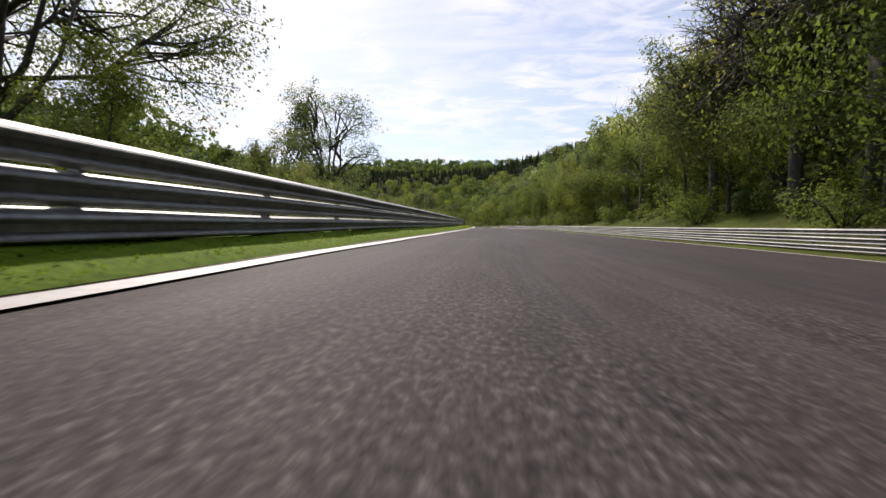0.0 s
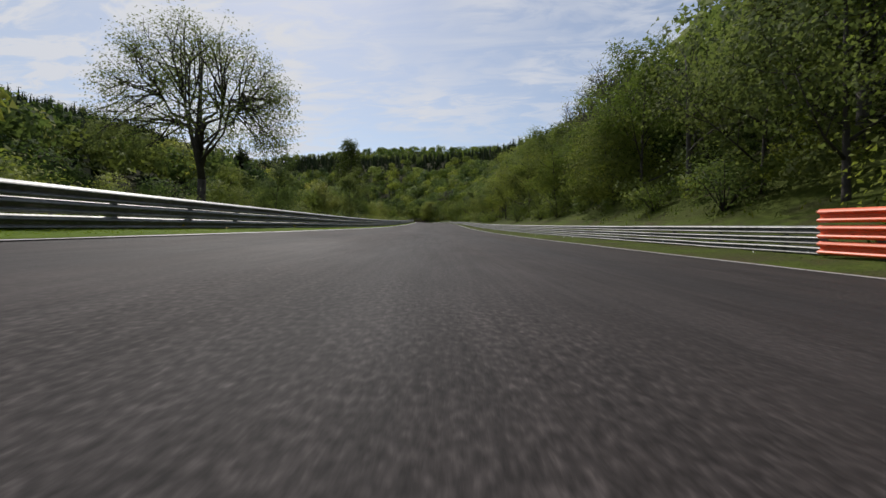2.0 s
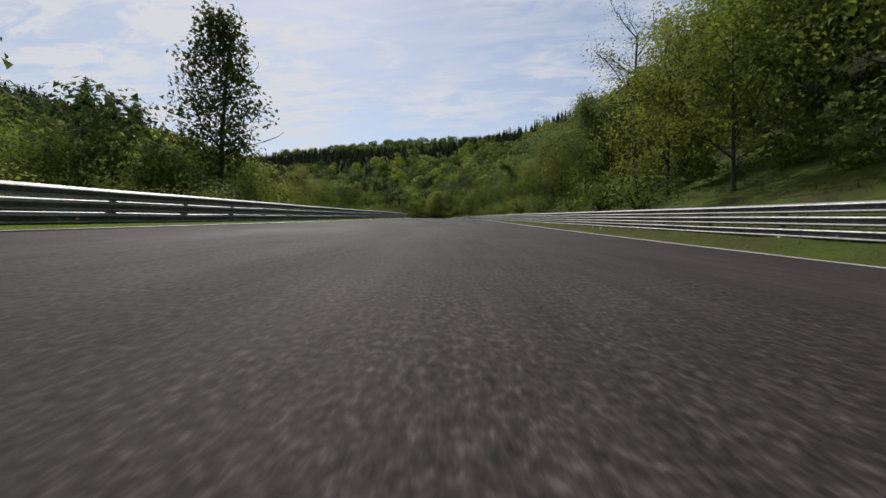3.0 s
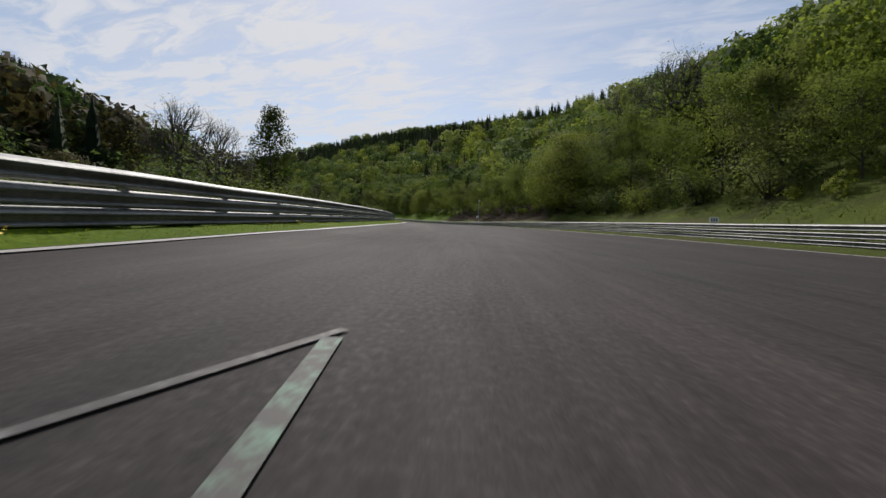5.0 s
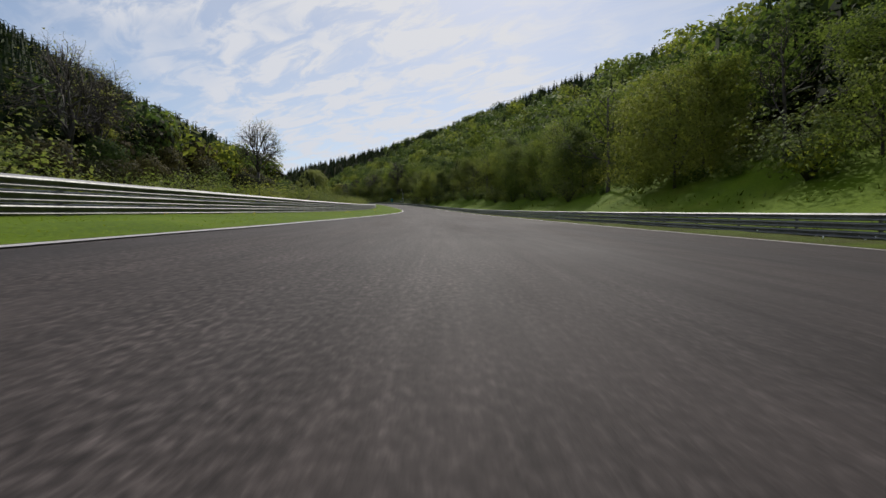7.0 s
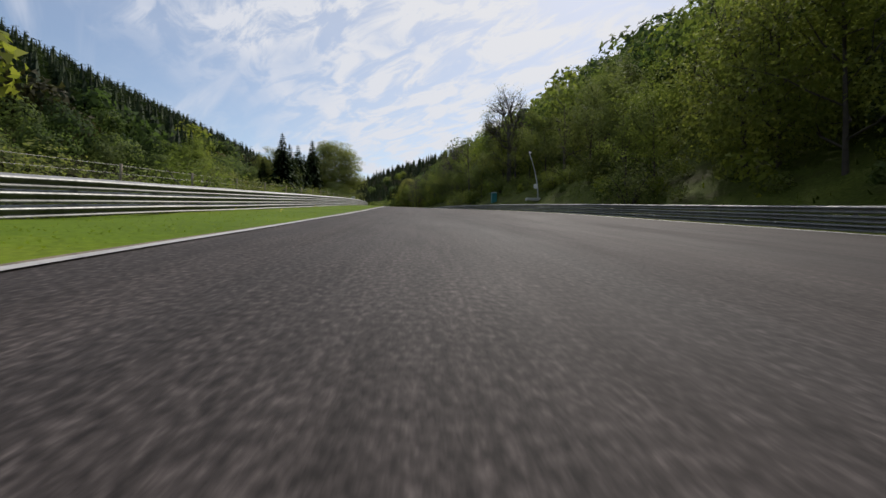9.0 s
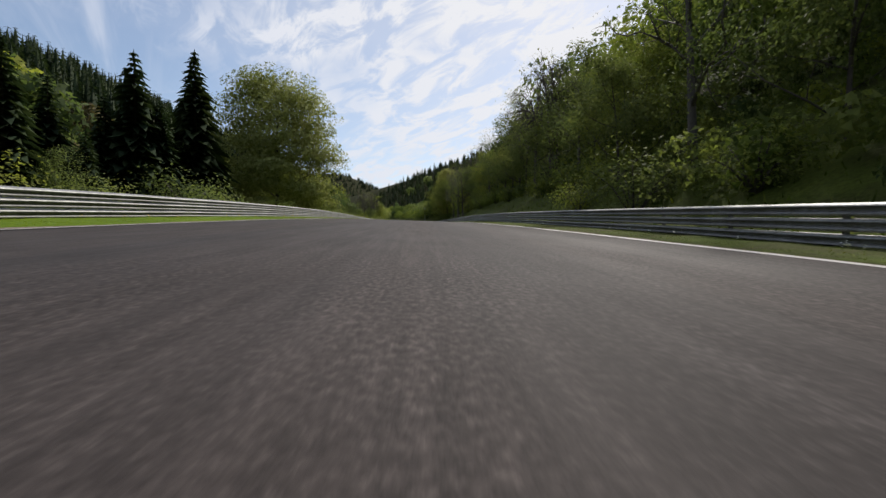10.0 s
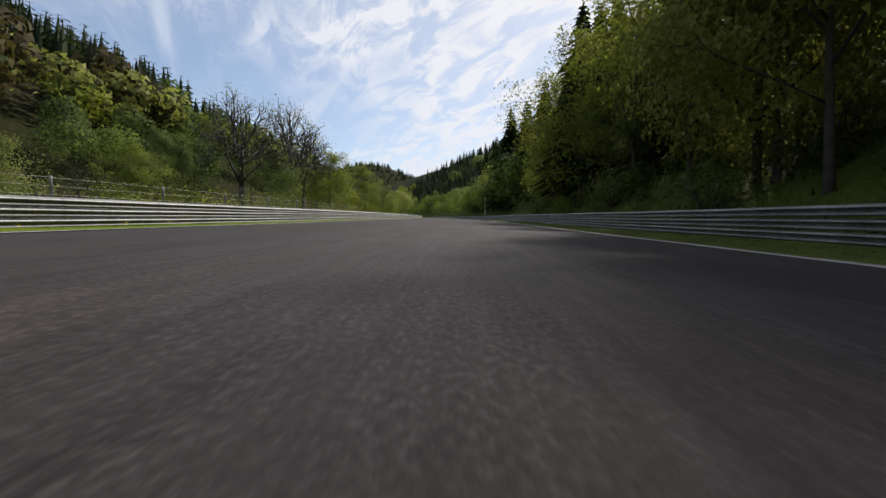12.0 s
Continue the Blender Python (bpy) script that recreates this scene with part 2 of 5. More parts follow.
def leaf_material(name, dark, mid, light, through=0.35):
    m, n, l, b = material(name)
    geo, info = n.new("ShaderNodeNewGeometry"), n.new("ShaderNodeObjectInfo")
    one = ramp_of(n, l, geo.outputs["Random Per Island"], (0.0, dark), (0.5, mid), (1.0, light))
    tone = ramp_of(n, l, info.outputs["Random"], (0.0, (0.72, 0.80, 0.75)), (0.5, (1.0, 1.0, 1.0)), (1.0, (1.28, 1.12, 0.95)))
    c = mix_of(n, l, 1.0, one, tone, "MULTIPLY")
    own = n.new("ShaderNodeAttribute")
    own.attribute_name = "tree_tone"
    c = mix_of(n, l, 1.0, c, ramp_of(n, l, own.outputs["Fac"], (0.0, (0.36, 0.46, 0.50)), (0.35, (0.66, 0.76, 0.72)), (0.6, (1.0, 1.0, 1.0)), (0.85, (1.20, 1.22, 0.92)), (1.0, (1.32, 1.30, 1.08))), "MULTIPLY")
    l.new(c, b.inputs["Base Color"])
    b.inputs["Roughness"].default_value = 0.75
    b.inputs["Specular IOR Level"].default_value = 0.07
    t = n.new("ShaderNodeBsdfTranslucent")
    l.new(mix_of(n, l, 1.0, c, (1.30, 1.35, 0.85), "MULTIPLY"), t.inputs[0])
    s = n.new("ShaderNodeMixShader")
    s.inputs[0].default_value = through
    l.new(b.outputs[0], s.inputs[1])
    l.new(t.outputs[0], s.inputs[2])
    l.new(s.outputs[0], n["Material Output"].inputs[0])
    return m


ASPHALT, PAINT, TURF, DRY_TURF, BANK_TURF, SOIL, STEEL = asphalt_material(), paint_material(), grass_material(), dry_turf_material(), bank_material(), soil_material(), steel_material()
EDGE = simple("verge_earth", (0.15, 0.118, 0.085), 0.95, 0, 0.6, 14, 1.0, 45)
ORANGE = simple("orange_paint", (0.80, 0.13, 0.035), 0.45, 0, 0.12, 5)
POST_STEEL = simple("post_steel", (0.17, 0.165, 0.155), 0.6, 0.4, 0.3, 9)
CLEARED = simple("cleared_soil", (0.058, 0.042, 0.028), 0.95, 0, 0.5, 5, 0.8, 20)
CLEARED.node_tree.nodes["Principled BSDF"].inputs["Specular IOR Level"].default_value = 0.05
BARK = simple("bark", (0.055, 0.045, 0.036), 0.9, 0, 0.45, 5, 0.9, 14)
PALE_BARK = simple("pale_bark", (0.075, 0.066, 0.055), 0.9, 0, 0.4, 5, 0.9, 14)
LEAF = leaf_material("spring_leaf", (0.118, 0.152, 0.040), (0.150, 0.185, 0.048), (0.192, 0.222, 0.062), 0.48)
LEAF_DEEP = leaf_material("deep_leaf", (0.098, 0.126, 0.050), (0.126, 0.154, 0.060), (0.160, 0.186, 0.072), 0.48)
LEAF_PALE = leaf_material("pale_leaf", (0.16, 0.19, 0.065), (0.21, 0.24, 0.085), (0.27, 0.305, 0.115), 0.36)
POPLAR_LEAF = leaf_material("poplar_leaf", (0.05, 0.07, 0.018), (0.075, 0.10, 0.024), (0.11, 0.14, 0.035), 0.35)
# brown leafless wood; also shade put into the trees behind the scrub
TWIGS_AND_SHADE = leaf_material("twigs_and_shade", (0.045, 0.040, 0.024), (0.062, 0.056, 0.032), (0.085, 0.078, 0.042), 0.3)
NEEDLE = leaf_material("needle", (0.018, 0.031, 0.016), (0.032, 0.049, 0.023), (0.052, 0.070, 0.032), 0.18)
BLADE = leaf_material("grass_blade", (0.080, 0.125, 0.009), (0.110, 0.166, 0.011), (0.148, 0.190, 0.022), 0.5)
OLIVE = leaf_material("bank_grass_blade", (0.048, 0.075, 0.012), (0.080, 0.108, 0.018), (0.125, 0.140, 0.032), 0.35)
WHITE_PAINT = simple("white_paint", (0.74, 0.74, 0.72), 0.5, 0, 0.08, 6)
BLACK_PAINT = simple("black_paint", (0.03, 0.03, 0.03), 0.5, 0, 0.2, 6)
GREY_STEEL = simple("grey_steel", (0.42, 0.43, 0.43), 0.45, 0.5, 0.15, 5)
CONCRETE = simple("concrete", (0.42, 0.41, 0.38), 0.85, 0, 0.2, 6, 0.4, 30)
TEAL = simple("teal_plastic", (0.02, 0.17, 0.17), 0.45, 0, 0.12, 4)
TIMBER = simple("weathered_timber", (0.24, 0.20, 0.15), 0.85, 0, 0.35, 7, 0.5, 40)

# ---- the road's line ----
# road profile along its length: one value each STEP metres (curve, grade) or WIDE metres (cross-section)
START, STEP, WIDE = -9.750, 19.500, 39.000
CURVE = [-0.001128, 0.000700, 0.002596, 0.003096, 0.001886, 0.000244, -0.000647, 0.000111, 0.002162, 0.004177, 0.005029, 0.004832, 0.004588, 0.003398, 0.002357, 0.002905, 0.003890, 0.004346, 0.003689, 0.002101, 0.000741, 0.000023, -0.000325, -0.000112, 0.000623] + [0.0008, 0.0008, 0.0012, 0.0016, 0.0022] + [0.0030] * 13
GRADE = [0.06805, 0.06356, 0.06704, 0.05568, 0.05011, 0.05725, 0.06775, 0.07247, 0.07001, 0.05997, 0.05267, 0.04948, 0.04432, 0.05613, 0.06367, 0.07082, 0.08208, 0.09243, 0.09355, 0.08113, 0.06785, 0.05262, 0.04586, 0.04987, 0.05735] + [0.055] * 18
BANK = [0.0451, 0.0445, 0.0465, 0.0475, 0.0240, 0.0327, 0.0233, 0.0387, 0.0291, 0.0171, 0.0298, 0.0331, 0.0297, 0.0254, 0.0193, 0.0151, 0.0124, 0.0112]
ROAD_WIDTH = [5.904, 6.021, 6.296, 5.988, 6.292, 6.840, 6.818, 6.640, 6.001, 6.024, 5.636, 6.260, 6.075, 6.205, 6.282, 6.337, 6.372, 6.390]
LEFT_GAP = [0.300, 0.857, 0.728, 0.626, 0.431, 0.498, 1.044, 2.276, 2.718, 2.107, 1.550, 1.918, 1.398, 1.208, 1.078, 1.006, 0.966, 0.948]
LEFT_RISE = [0.077, 0.148, 0.063, 0.034, 0.073, 0.078, 0.148, 0.092, 0.128, 0.012, 0.068, -0.006, 0.005, 0.009, 0.011, 0.008, 0.006, 0.005]
RIGHT_GAP = [1.020, 1.056, 1.154, 1.012, 1.113, 1.486, 1.770, 1.224, 1.112, 1.429, 1.221, 1.477, 1.158, 1.083, 1.005, 0.959, 0.934, 0.923]
RIGHT_RISE = [0.036, 0.041, 0.083, 0.103, -0.016, 0.021, -0.006, 0.034, -0.025, -0.053, 0.019, 0.079, 0.023, 0.032, 0.023, 0.016, 0.013, 0.011]
FRONT_GAP = [0.465, 0.806, 1.020, 0.997, 0.886]
FRONT_RISE = [0.083, 0.023, 0.095, 0.151, 0.098]
LENGTH = START + STEP * (len(CURVE) - 1)
PACE = 0.975
GRID = np.arange(START, LENGTH, PACE)


def eased(xs, xk, yk):
    xk, yk = np.asarray(xk, float), np.asarray(yk, float)
    m = np.gradient(yk, xk)
    i = np.clip(np.searchsorted(xk, xs) - 1, 0, len(xk) - 2)
    h = xk[i + 1] - xk[i]
    t = np.clip((xs - xk[i]) / h, 0, 1)
    return (2 * t**3 - 3 * t**2 + 1) * yk[i] + (t**3 - 2 * t**2 + t) * h * m[i] + (3 * t**2 - 2 * t**3) * yk[i + 1] + (t**3 - t**2) * h * m[i + 1]


KNOTS = START + STEP * np.arange(len(CURVE))
WIDE_KNOTS = START + WIDE * np.arange(len(BANK))
HEAD = np.cumsum(np.interp(GRID, KNOTS, CURVE)) * PACE
HEAD -= np.interp(0, GRID, HEAD)
LINE_X, LINE_Y = np.cumsum(-np.sin(HEAD)) * PACE, np.cumsum(np.cos(HEAD)) * PACE
LINE_X -= np.interp(0, GRID, LINE_X)
LINE_Y -= np.interp(0, GRID, LINE_Y)
LINE_Z = np.cumsum(np.interp(GRID, KNOTS, GRADE)) * PACE
LINE_Z -= np.interp(0, GRID, LINE_Z)


def wide(table, s):
    return eased(np.asarray(s, float), WIDE_KNOTS[: len(table)], table)


G_BANK, G_HALF = wide(BANK, GRID), wide(ROAD_WIDTH, GRID) / 2
G_LG, G_LR, G_RG, G_RR = wide(LEFT_GAP, GRID), wide(LEFT_RISE, GRID), wide(RIGHT_GAP, GRID), wide(RIGHT_RISE, GRID)


def along(s):
    """Heading, place, cross fall and half width of the road at s."""
    f = lambda a: np.interp(s, GRID, a)
    return f(HEAD), f(LINE_X), f(LINE_Y), f(LINE_Z), f(G_BANK), f(G_HALF)


def at(s, lat, up=0.0):
    """The point at s, lat metres to the left of the middle, up over the road's plane (which stops at the lines)."""
    th, x, y, z, bank, half = along(s)
    return np.stack([x - np.cos(th) * lat, y - np.sin(th) * lat, z + bank * np.clip(lat, -half, half) + up], -1)


def left_rail(s):
    return np.interp(s, GRID, G_HALF + G_LG), np.interp(s, GRID, G_LR)


def right_rail(s):
    return -np.interp(s, GRID, G_HALF + G_RG), np.interp(s, GRID, G_RR)


def front_rail(s):
    half = np.interp(s, GRID, G_HALF)
    return -half - wide(FRONT_GAP, s), wide(FRONT_RISE, s)


RIDGE_L = lambda s: np.interp(s, [0, 90, 200, 300, 400, 505, 560, 620, 1000], [14, 15, 19, 26, 31, 31, 17, 5, 2])
ROUND_L = lambda s: np.interp(s, [400, 490], [1.1, 0.8])
CREST_R = lambda s: np.interp(s, [0, 250, 292, 320, 400, 440, 500, 570, 640, 700, 745, 790], [64, 60, 47, 48, 51, 56, 67, 71, 62, 49, 34, 16])


BANK_FOOT = lambda s: np.interp(s, [0, 60, 95, 120, 180, 300, 340, 1000], [2.6, 2.4, 2.3, 2.3, 2.5, 2.5, 1.6, 1.6])


def side_height(s, lat):
    """Height of the land over the road's plane, beyond the rails."""
    ll, lz = left_rail(s)
    rl, rz = right_rail(s)
    dl, dr = lat - ll, rl - lat
    left = lz - 0.25 * np.clip((dl - 0.5) / 5, 0, 1) + RIDGE_L(s) * np.clip((dl - 11) / 58, 0, 1) ** ROUND_L(s) + 0.06 * np.maximum(dl - 70, 0)
    steep = np.interp(s, [0, 200, 300, 400, 1000], [0.48, 0.5, 0.53, 0.60, 0.60]) * np.clip(dr - BANK_FOOT(s), 1e-3, 118)
    right = rz + 0.10 * np.clip(dr, 0, 3) + (steep ** -8 + CREST_R(s) ** -8) ** -0.125 + np.interp(s, [200, 290, 480, 560], [0.02, 0.27, 0.27, 0.02]) * np.clip(dr - 118, 0, 110)
    return np.where(lat > 0, np.where(dl > 0, left, 0), np.where(dr > 0, right, 0))


# ---- mesh helpers ----
def mesh_of(name, verts, faces, mats, smooth=False, uvs=None):
    me = bpy.data.meshes.new(name)
    me.from_pydata([tuple(v) for v in verts], [], faces)
    for m in mats if isinstance(mats, (list, tuple)) else [mats]:
        me.materials.append(m)
    if smooth:
        me.polygons.foreach_set("use_smooth", [True] * len(me.polygons))
    if uvs is not None:
        layer = me.uv_layers.new(name="UVMap")
        idx = np.empty(len(me.loops), dtype=np.int32)
        me.loops.foreach_get("vertex_index", idx)
        layer.data.foreach_set("uv", np.asarray(uvs, np.float32)[idx].ravel())
    me.update()
    return me


def part(name, me, parent, label="", m=None):
    ob = new(name, me)
    ob.parent = parent
    if m is not None:
        ob.matrix_basis = m
    if label:
        tagged(ob, label)
    return ob


def sheet(name, rows, mat, smooth=True, uvs=None):
    """A sheet through rows of points."""
    rows = np.asarray(rows)
    n, k = rows.shape[:2]
    faces = [(i * k + j, i * k + j + 1, (i + 1) * k + j + 1, (i + 1) * k + j) for i in range(n - 1) for j in range(k - 1)]
    return mesh_of(name, rows.reshape(-1, 3), faces, mat, smooth, None if uvs is None else np.asarray(uvs).reshape(-1, 2))


def boxes(name, items, mat, bevel=0.0):
    """One mesh of boxes: (middle, size, turn about z)."""
    bm = bmesh.new()
    for (cx, cy, cz), (sx, sy, sz), turn in items:
        bmesh.ops.create_cube(bm, size=1, matrix=Matrix.Translation((cx, cy, cz)) @ Matrix.Rotation(turn, 4, "Z") @ Matrix.Diagonal((sx, sy, sz, 1)))
    if bevel:
        bmesh.ops.bevel(bm, geom=bm.edges[:], offset=bevel, segments=2, affect="EDGES")
    me = bpy.data.meshes.new(name)
    bm.to_mesh(me)
    bm.free()
    me.materials.append(mat)
    return me


def tube(verts, faces, pts, radii, sides=6):
    """Adds a tapered tube through pts to verts and faces."""
    pts = [Vector(p) for p in pts]
    first = len(verts)
    for i, (p, r) in enumerate(zip(pts, radii)):
        way = (pts[min(i + 1, len(pts) - 1)] - pts[max(i - 1, 0)]).normalized()
        a = way.orthogonal().normalized()
        b = way.cross(a)
        for j in range(sides):
            w = 2 * math.pi * j / sides
            verts.append(p + (a * math.cos(w) + b * math.sin(w)) * r)
    for i in range(len(pts) - 1):
        for j in range(sides):
            j2 = (j + 1) % sides
            faces.append((first + i * sides + j, first + i * sides + j2, first + (i + 1) * sides + j2, first + (i + 1) * sides + j))
    faces.append(tuple(first + j for j in reversed(range(sides))))
    faces.append(tuple(first + (len(pts) - 1) * sides + j for j in range(sides)))


# ---- ground, road, verges ----
def build_ground():
    """One sheet of land under all else, out to the far ridges."""
    near = np.arange(-420, 301, 6.0)
    xs = np.concatenate([[-2600, -1700, -1300], np.arange(-1120, -781, 20.0), np.arange(-780, -421, 12.0), near, [340, 420, 560, 800, 1200, 2000]])
    ys = np.concatenate([[-2000, -1200, -700, -400, -220, -120], np.arange(-60, 721, 6.0), [760, 840, 960, 1150, 1500, 2400]])
    gx, gy = np.meshgrid(xs, ys)
    return xs, ys, gx, gy


HILL, HILL_HIGH = (-814.0, 590.0), 72.0


def land(px, py):
    """Height of the land at plan points, from the nearest stretch of road."""
    px, py = np.ravel(px), np.ravel(py)
    step = 4
    d = (px[:, None] - LINE_X[None, ::step]) ** 2 + (py[:, None] - LINE_Y[None, ::step]) ** 2
    i = d.argmin(1) * step
    for _ in range(2):
        th = HEAD[i]
        ahead = -(px - LINE_X[i]) * np.sin(th) + (py - LINE_Y[i]) * np.cos(th)
        i = np.clip(i + np.round(ahead / PACE).astype(int), 0, len(GRID) - 1)
    th = HEAD[i]
    lat = -(px - LINE_X[i]) * np.cos(th) - (py - LINE_Y[i]) * np.sin(th)
    s = GRID[i]
    base = LINE_Z[i] + G_BANK[i] * np.clip(lat, -G_HALF[i], G_HALF[i])
    up = side_height(s, np.clip(lat, -400, 400))
    # the valley ends at a round hill
    up = up + HILL_HIGH * np.exp(-((px - HILL[0]) ** 2 + (py - HILL[1]) ** 2) / 115.0**2)
    return base + up, s, lat


def add_ground():
    xs, ys, gx, gy = build_ground()
    z, s, lat = land(gx, gy)
    ll, rl = left_rail(s)[0], right_rail(s)[0]
    inside = (lat < ll + 7.5) & (lat > rl - 7.5) & (s < LENGTH - 8)
    z = np.where(inside, z - 1.2, z)
    rows = np.stack([gx.ravel(), gy.ravel(), z], -1).reshape(len(ys), len(xs), 3)
    ob = new("ground", sheet("ground", rows, SOIL))
    tagged(ob, "wooded valley floor and hillsides of dark soil and moss", "ground", kind="structure")


ROAD_S = np.arange(START + 0.5, LENGTH - 2, 0.5)


def add_road():
    half = np.interp(ROAD_S, GRID, G_HALF)
    cols, uv = [], []
    for f in np.linspace(-1, 1, 13):
        lat = f * (half + 0.10)
        p = at(ROAD_S, lat, 0.0)
        cols.append(p)
        uv.append(np.stack([lat, ROAD_S], -1))
    ob = new("road", sheet("road", np.stack(cols, 1), ASPHALT, True, np.stack(uv, 1)))
    tagged(ob, "worn grey-brown asphalt racing road with coarse aggregate", "road", kind="structure")
    for side in (1, -1):
        width = np.interp(ROAD_S, [0, 245, 275, 900], [0.12, 0.115, 0.07, 0.07]) if side > 0 else 0.10 + 0 * ROAD_S
        wob = 0.012 * np.sin(ROAD_S * 0.7) + 0.01 * np.sin(ROAD_S * 1.9)
        inner = side * (half - width / 2 + wob)
        rows = np.stack([at(ROAD_S, inner + d * width, 0.0055) for d in (0, side)], 1)
        ob = new("edge_line", sheet("edge_line", rows, PAINT))
        tagged(ob, "worn white paint line along the asphalt edge", "road marking", kind="structure")


def add_verges():
    rng = np.random.default_rng(4)
    half = np.interp(ROAD_S, GRID, G_HALF)
    for side, rail in ((1, left_rail), (-1, right_rail)):
        rl, rz = rail(ROAD_S)
        gap = np.abs(rl) - half
        edge = half + (np.interp(ROAD_S, [0, 245, 275, 900], [0.075, 0.07, 0.048, 0.048]) if side > 0 else 0.066) + 0.008 * np.sin(ROAD_S * 0.9) + rng.normal(0, 0.008, len(ROAD_S))
        cols = [at(ROAD_S, side * (edge - 0.02), -0.02), at(ROAD_S, side * edge, 0.003)]
        for f in (0.35, 0.6, 0.85, 1.0):
            cols.append(at(ROAD_S, side * (edge + (np.abs(rl) - edge) * f), 0.02 + (rz - 0.02) * f**0.8 + rng.normal(0, 0.008, len(ROAD_S))))
        for d in (0.8, 1.8, 3.0, 4.5, 6.5, 9.0):
            lat = rl + side * d
            cols.append(at(ROAD_S, lat, side_height(ROAD_S, lat) + (0.06 * np.sin(ROAD_S * 0.31 + d) if d > 1 else 0)))
        cols.append(at(ROAD_S, rl + side * 10.5, side_height(ROAD_S, rl + side * 10.5) - 0.8))
        rows = np.stack(cols, 1)
        me = sheet("verge", rows, [TURF if side > 0 else DRY_TURF, BANK_TURF, CLEARED, TURF])
        k = rows.shape[1] - 1
        for j, pl in enumerate(me.polygons):
            q = ROAD_S[j // k]
            pl.material_index = 3 if side < 0 and 252 < q < 335 and 6 <= j % k <= 9 else (2 if side < 0 and 214 < q < 251 else 1) if j % k > (7 if side < 0 and 50 < q < 330 else 6 if side > 0 else 5) else 0
        ob = new("verge", me)
        tagged(ob, "mown green grass verge rising to the guard rail", "grass verge", kind="structure")
        # bare earth worn beside the line
        outer = edge + 0.004 + 0.010 * np.sin(ROAD_S * 0.17) + rng.normal(0, 0.007, len(ROAD_S))
        if side > 0:
            outer += 0.05 * np.clip((ROAD_S - 335) / 12, 0, 1) * (1 + 0.5 * np.sin(ROAD_S * 2.3)) + 0.20 * np.exp(-((ROAD_S - 226) / 15) ** 2) * (1 + 0.3 * np.sin(ROAD_S * 1.3) + 0.2 * np.sin(ROAD_S * 3.1))
        f = np.clip((outer - edge) / np.maximum(np.abs(rl) - edge, 0.05), 0, 1)
        lie = 0.007 + (0.017 + (rz - 0.02) * 0.43) * f / 0.35
        rows = np.stack([at(ROAD_S, side * (edge - 0.015), 0.002), at(ROAD_S, side * edge, 0.0055), at(ROAD_S, side * outer, lie)], 1)
        ob = new("earth_strip", sheet("earth_strip", rows, EDGE))
        tagged(ob, "strip of bare dusty earth worn beside the asphalt", "bare earth", kind="structure")


add_ground()
add_road()
add_verges()

# ---- guard rails: three corrugated beams on posts ----
BEAM = 0.1117                      # height of one beam
RAIL_HIGH = 0.375


def beam_profile(side):
    """Cross-section of a corrugated beam: (out towards the road, up)."""
    d, h = 0.052, BEAM
    pts = [(0.004, 0.0), (0.022, 0.03 * h), (d, 0.13 * h), (d, 0.19 * h), (0.036, 0.29 * h), (0.004, 0.37 * h), (0.004, 0.60 * h), (0.022, 0.63 * h), (d, 0.73 * h), (d, 0.78 * h), (0.044, 0.87 * h), (0.028, 0.95 * h), (0.010, 1.01 * h)]
    # added lip turned back on left-hand beams, to catch sun as bright gap lines
    return pts + [(-0.006, 1.06 * h), (-0.020, 1.12 * h)] if side > 0 else pts


def post_mesh():
    """A sigma post with a spacer, its foot in the ground."""
    me = boxes("post", [((0, -0.05, RAIL_HIGH / 2 - 0.06), (0.022, 0.05, RAIL_HIGH + 0.10), 0), ((0, -0.022, 0.315), (0.05, 0.03, 0.05), 0), ((0, -0.022, 0.19), (0.05, 0.03, 0.05), 0), ((0, -0.022, 0.06), (0.05, 0.03, 0.05), 0)], POST_STEEL)
    return me


POST = post_mesh()


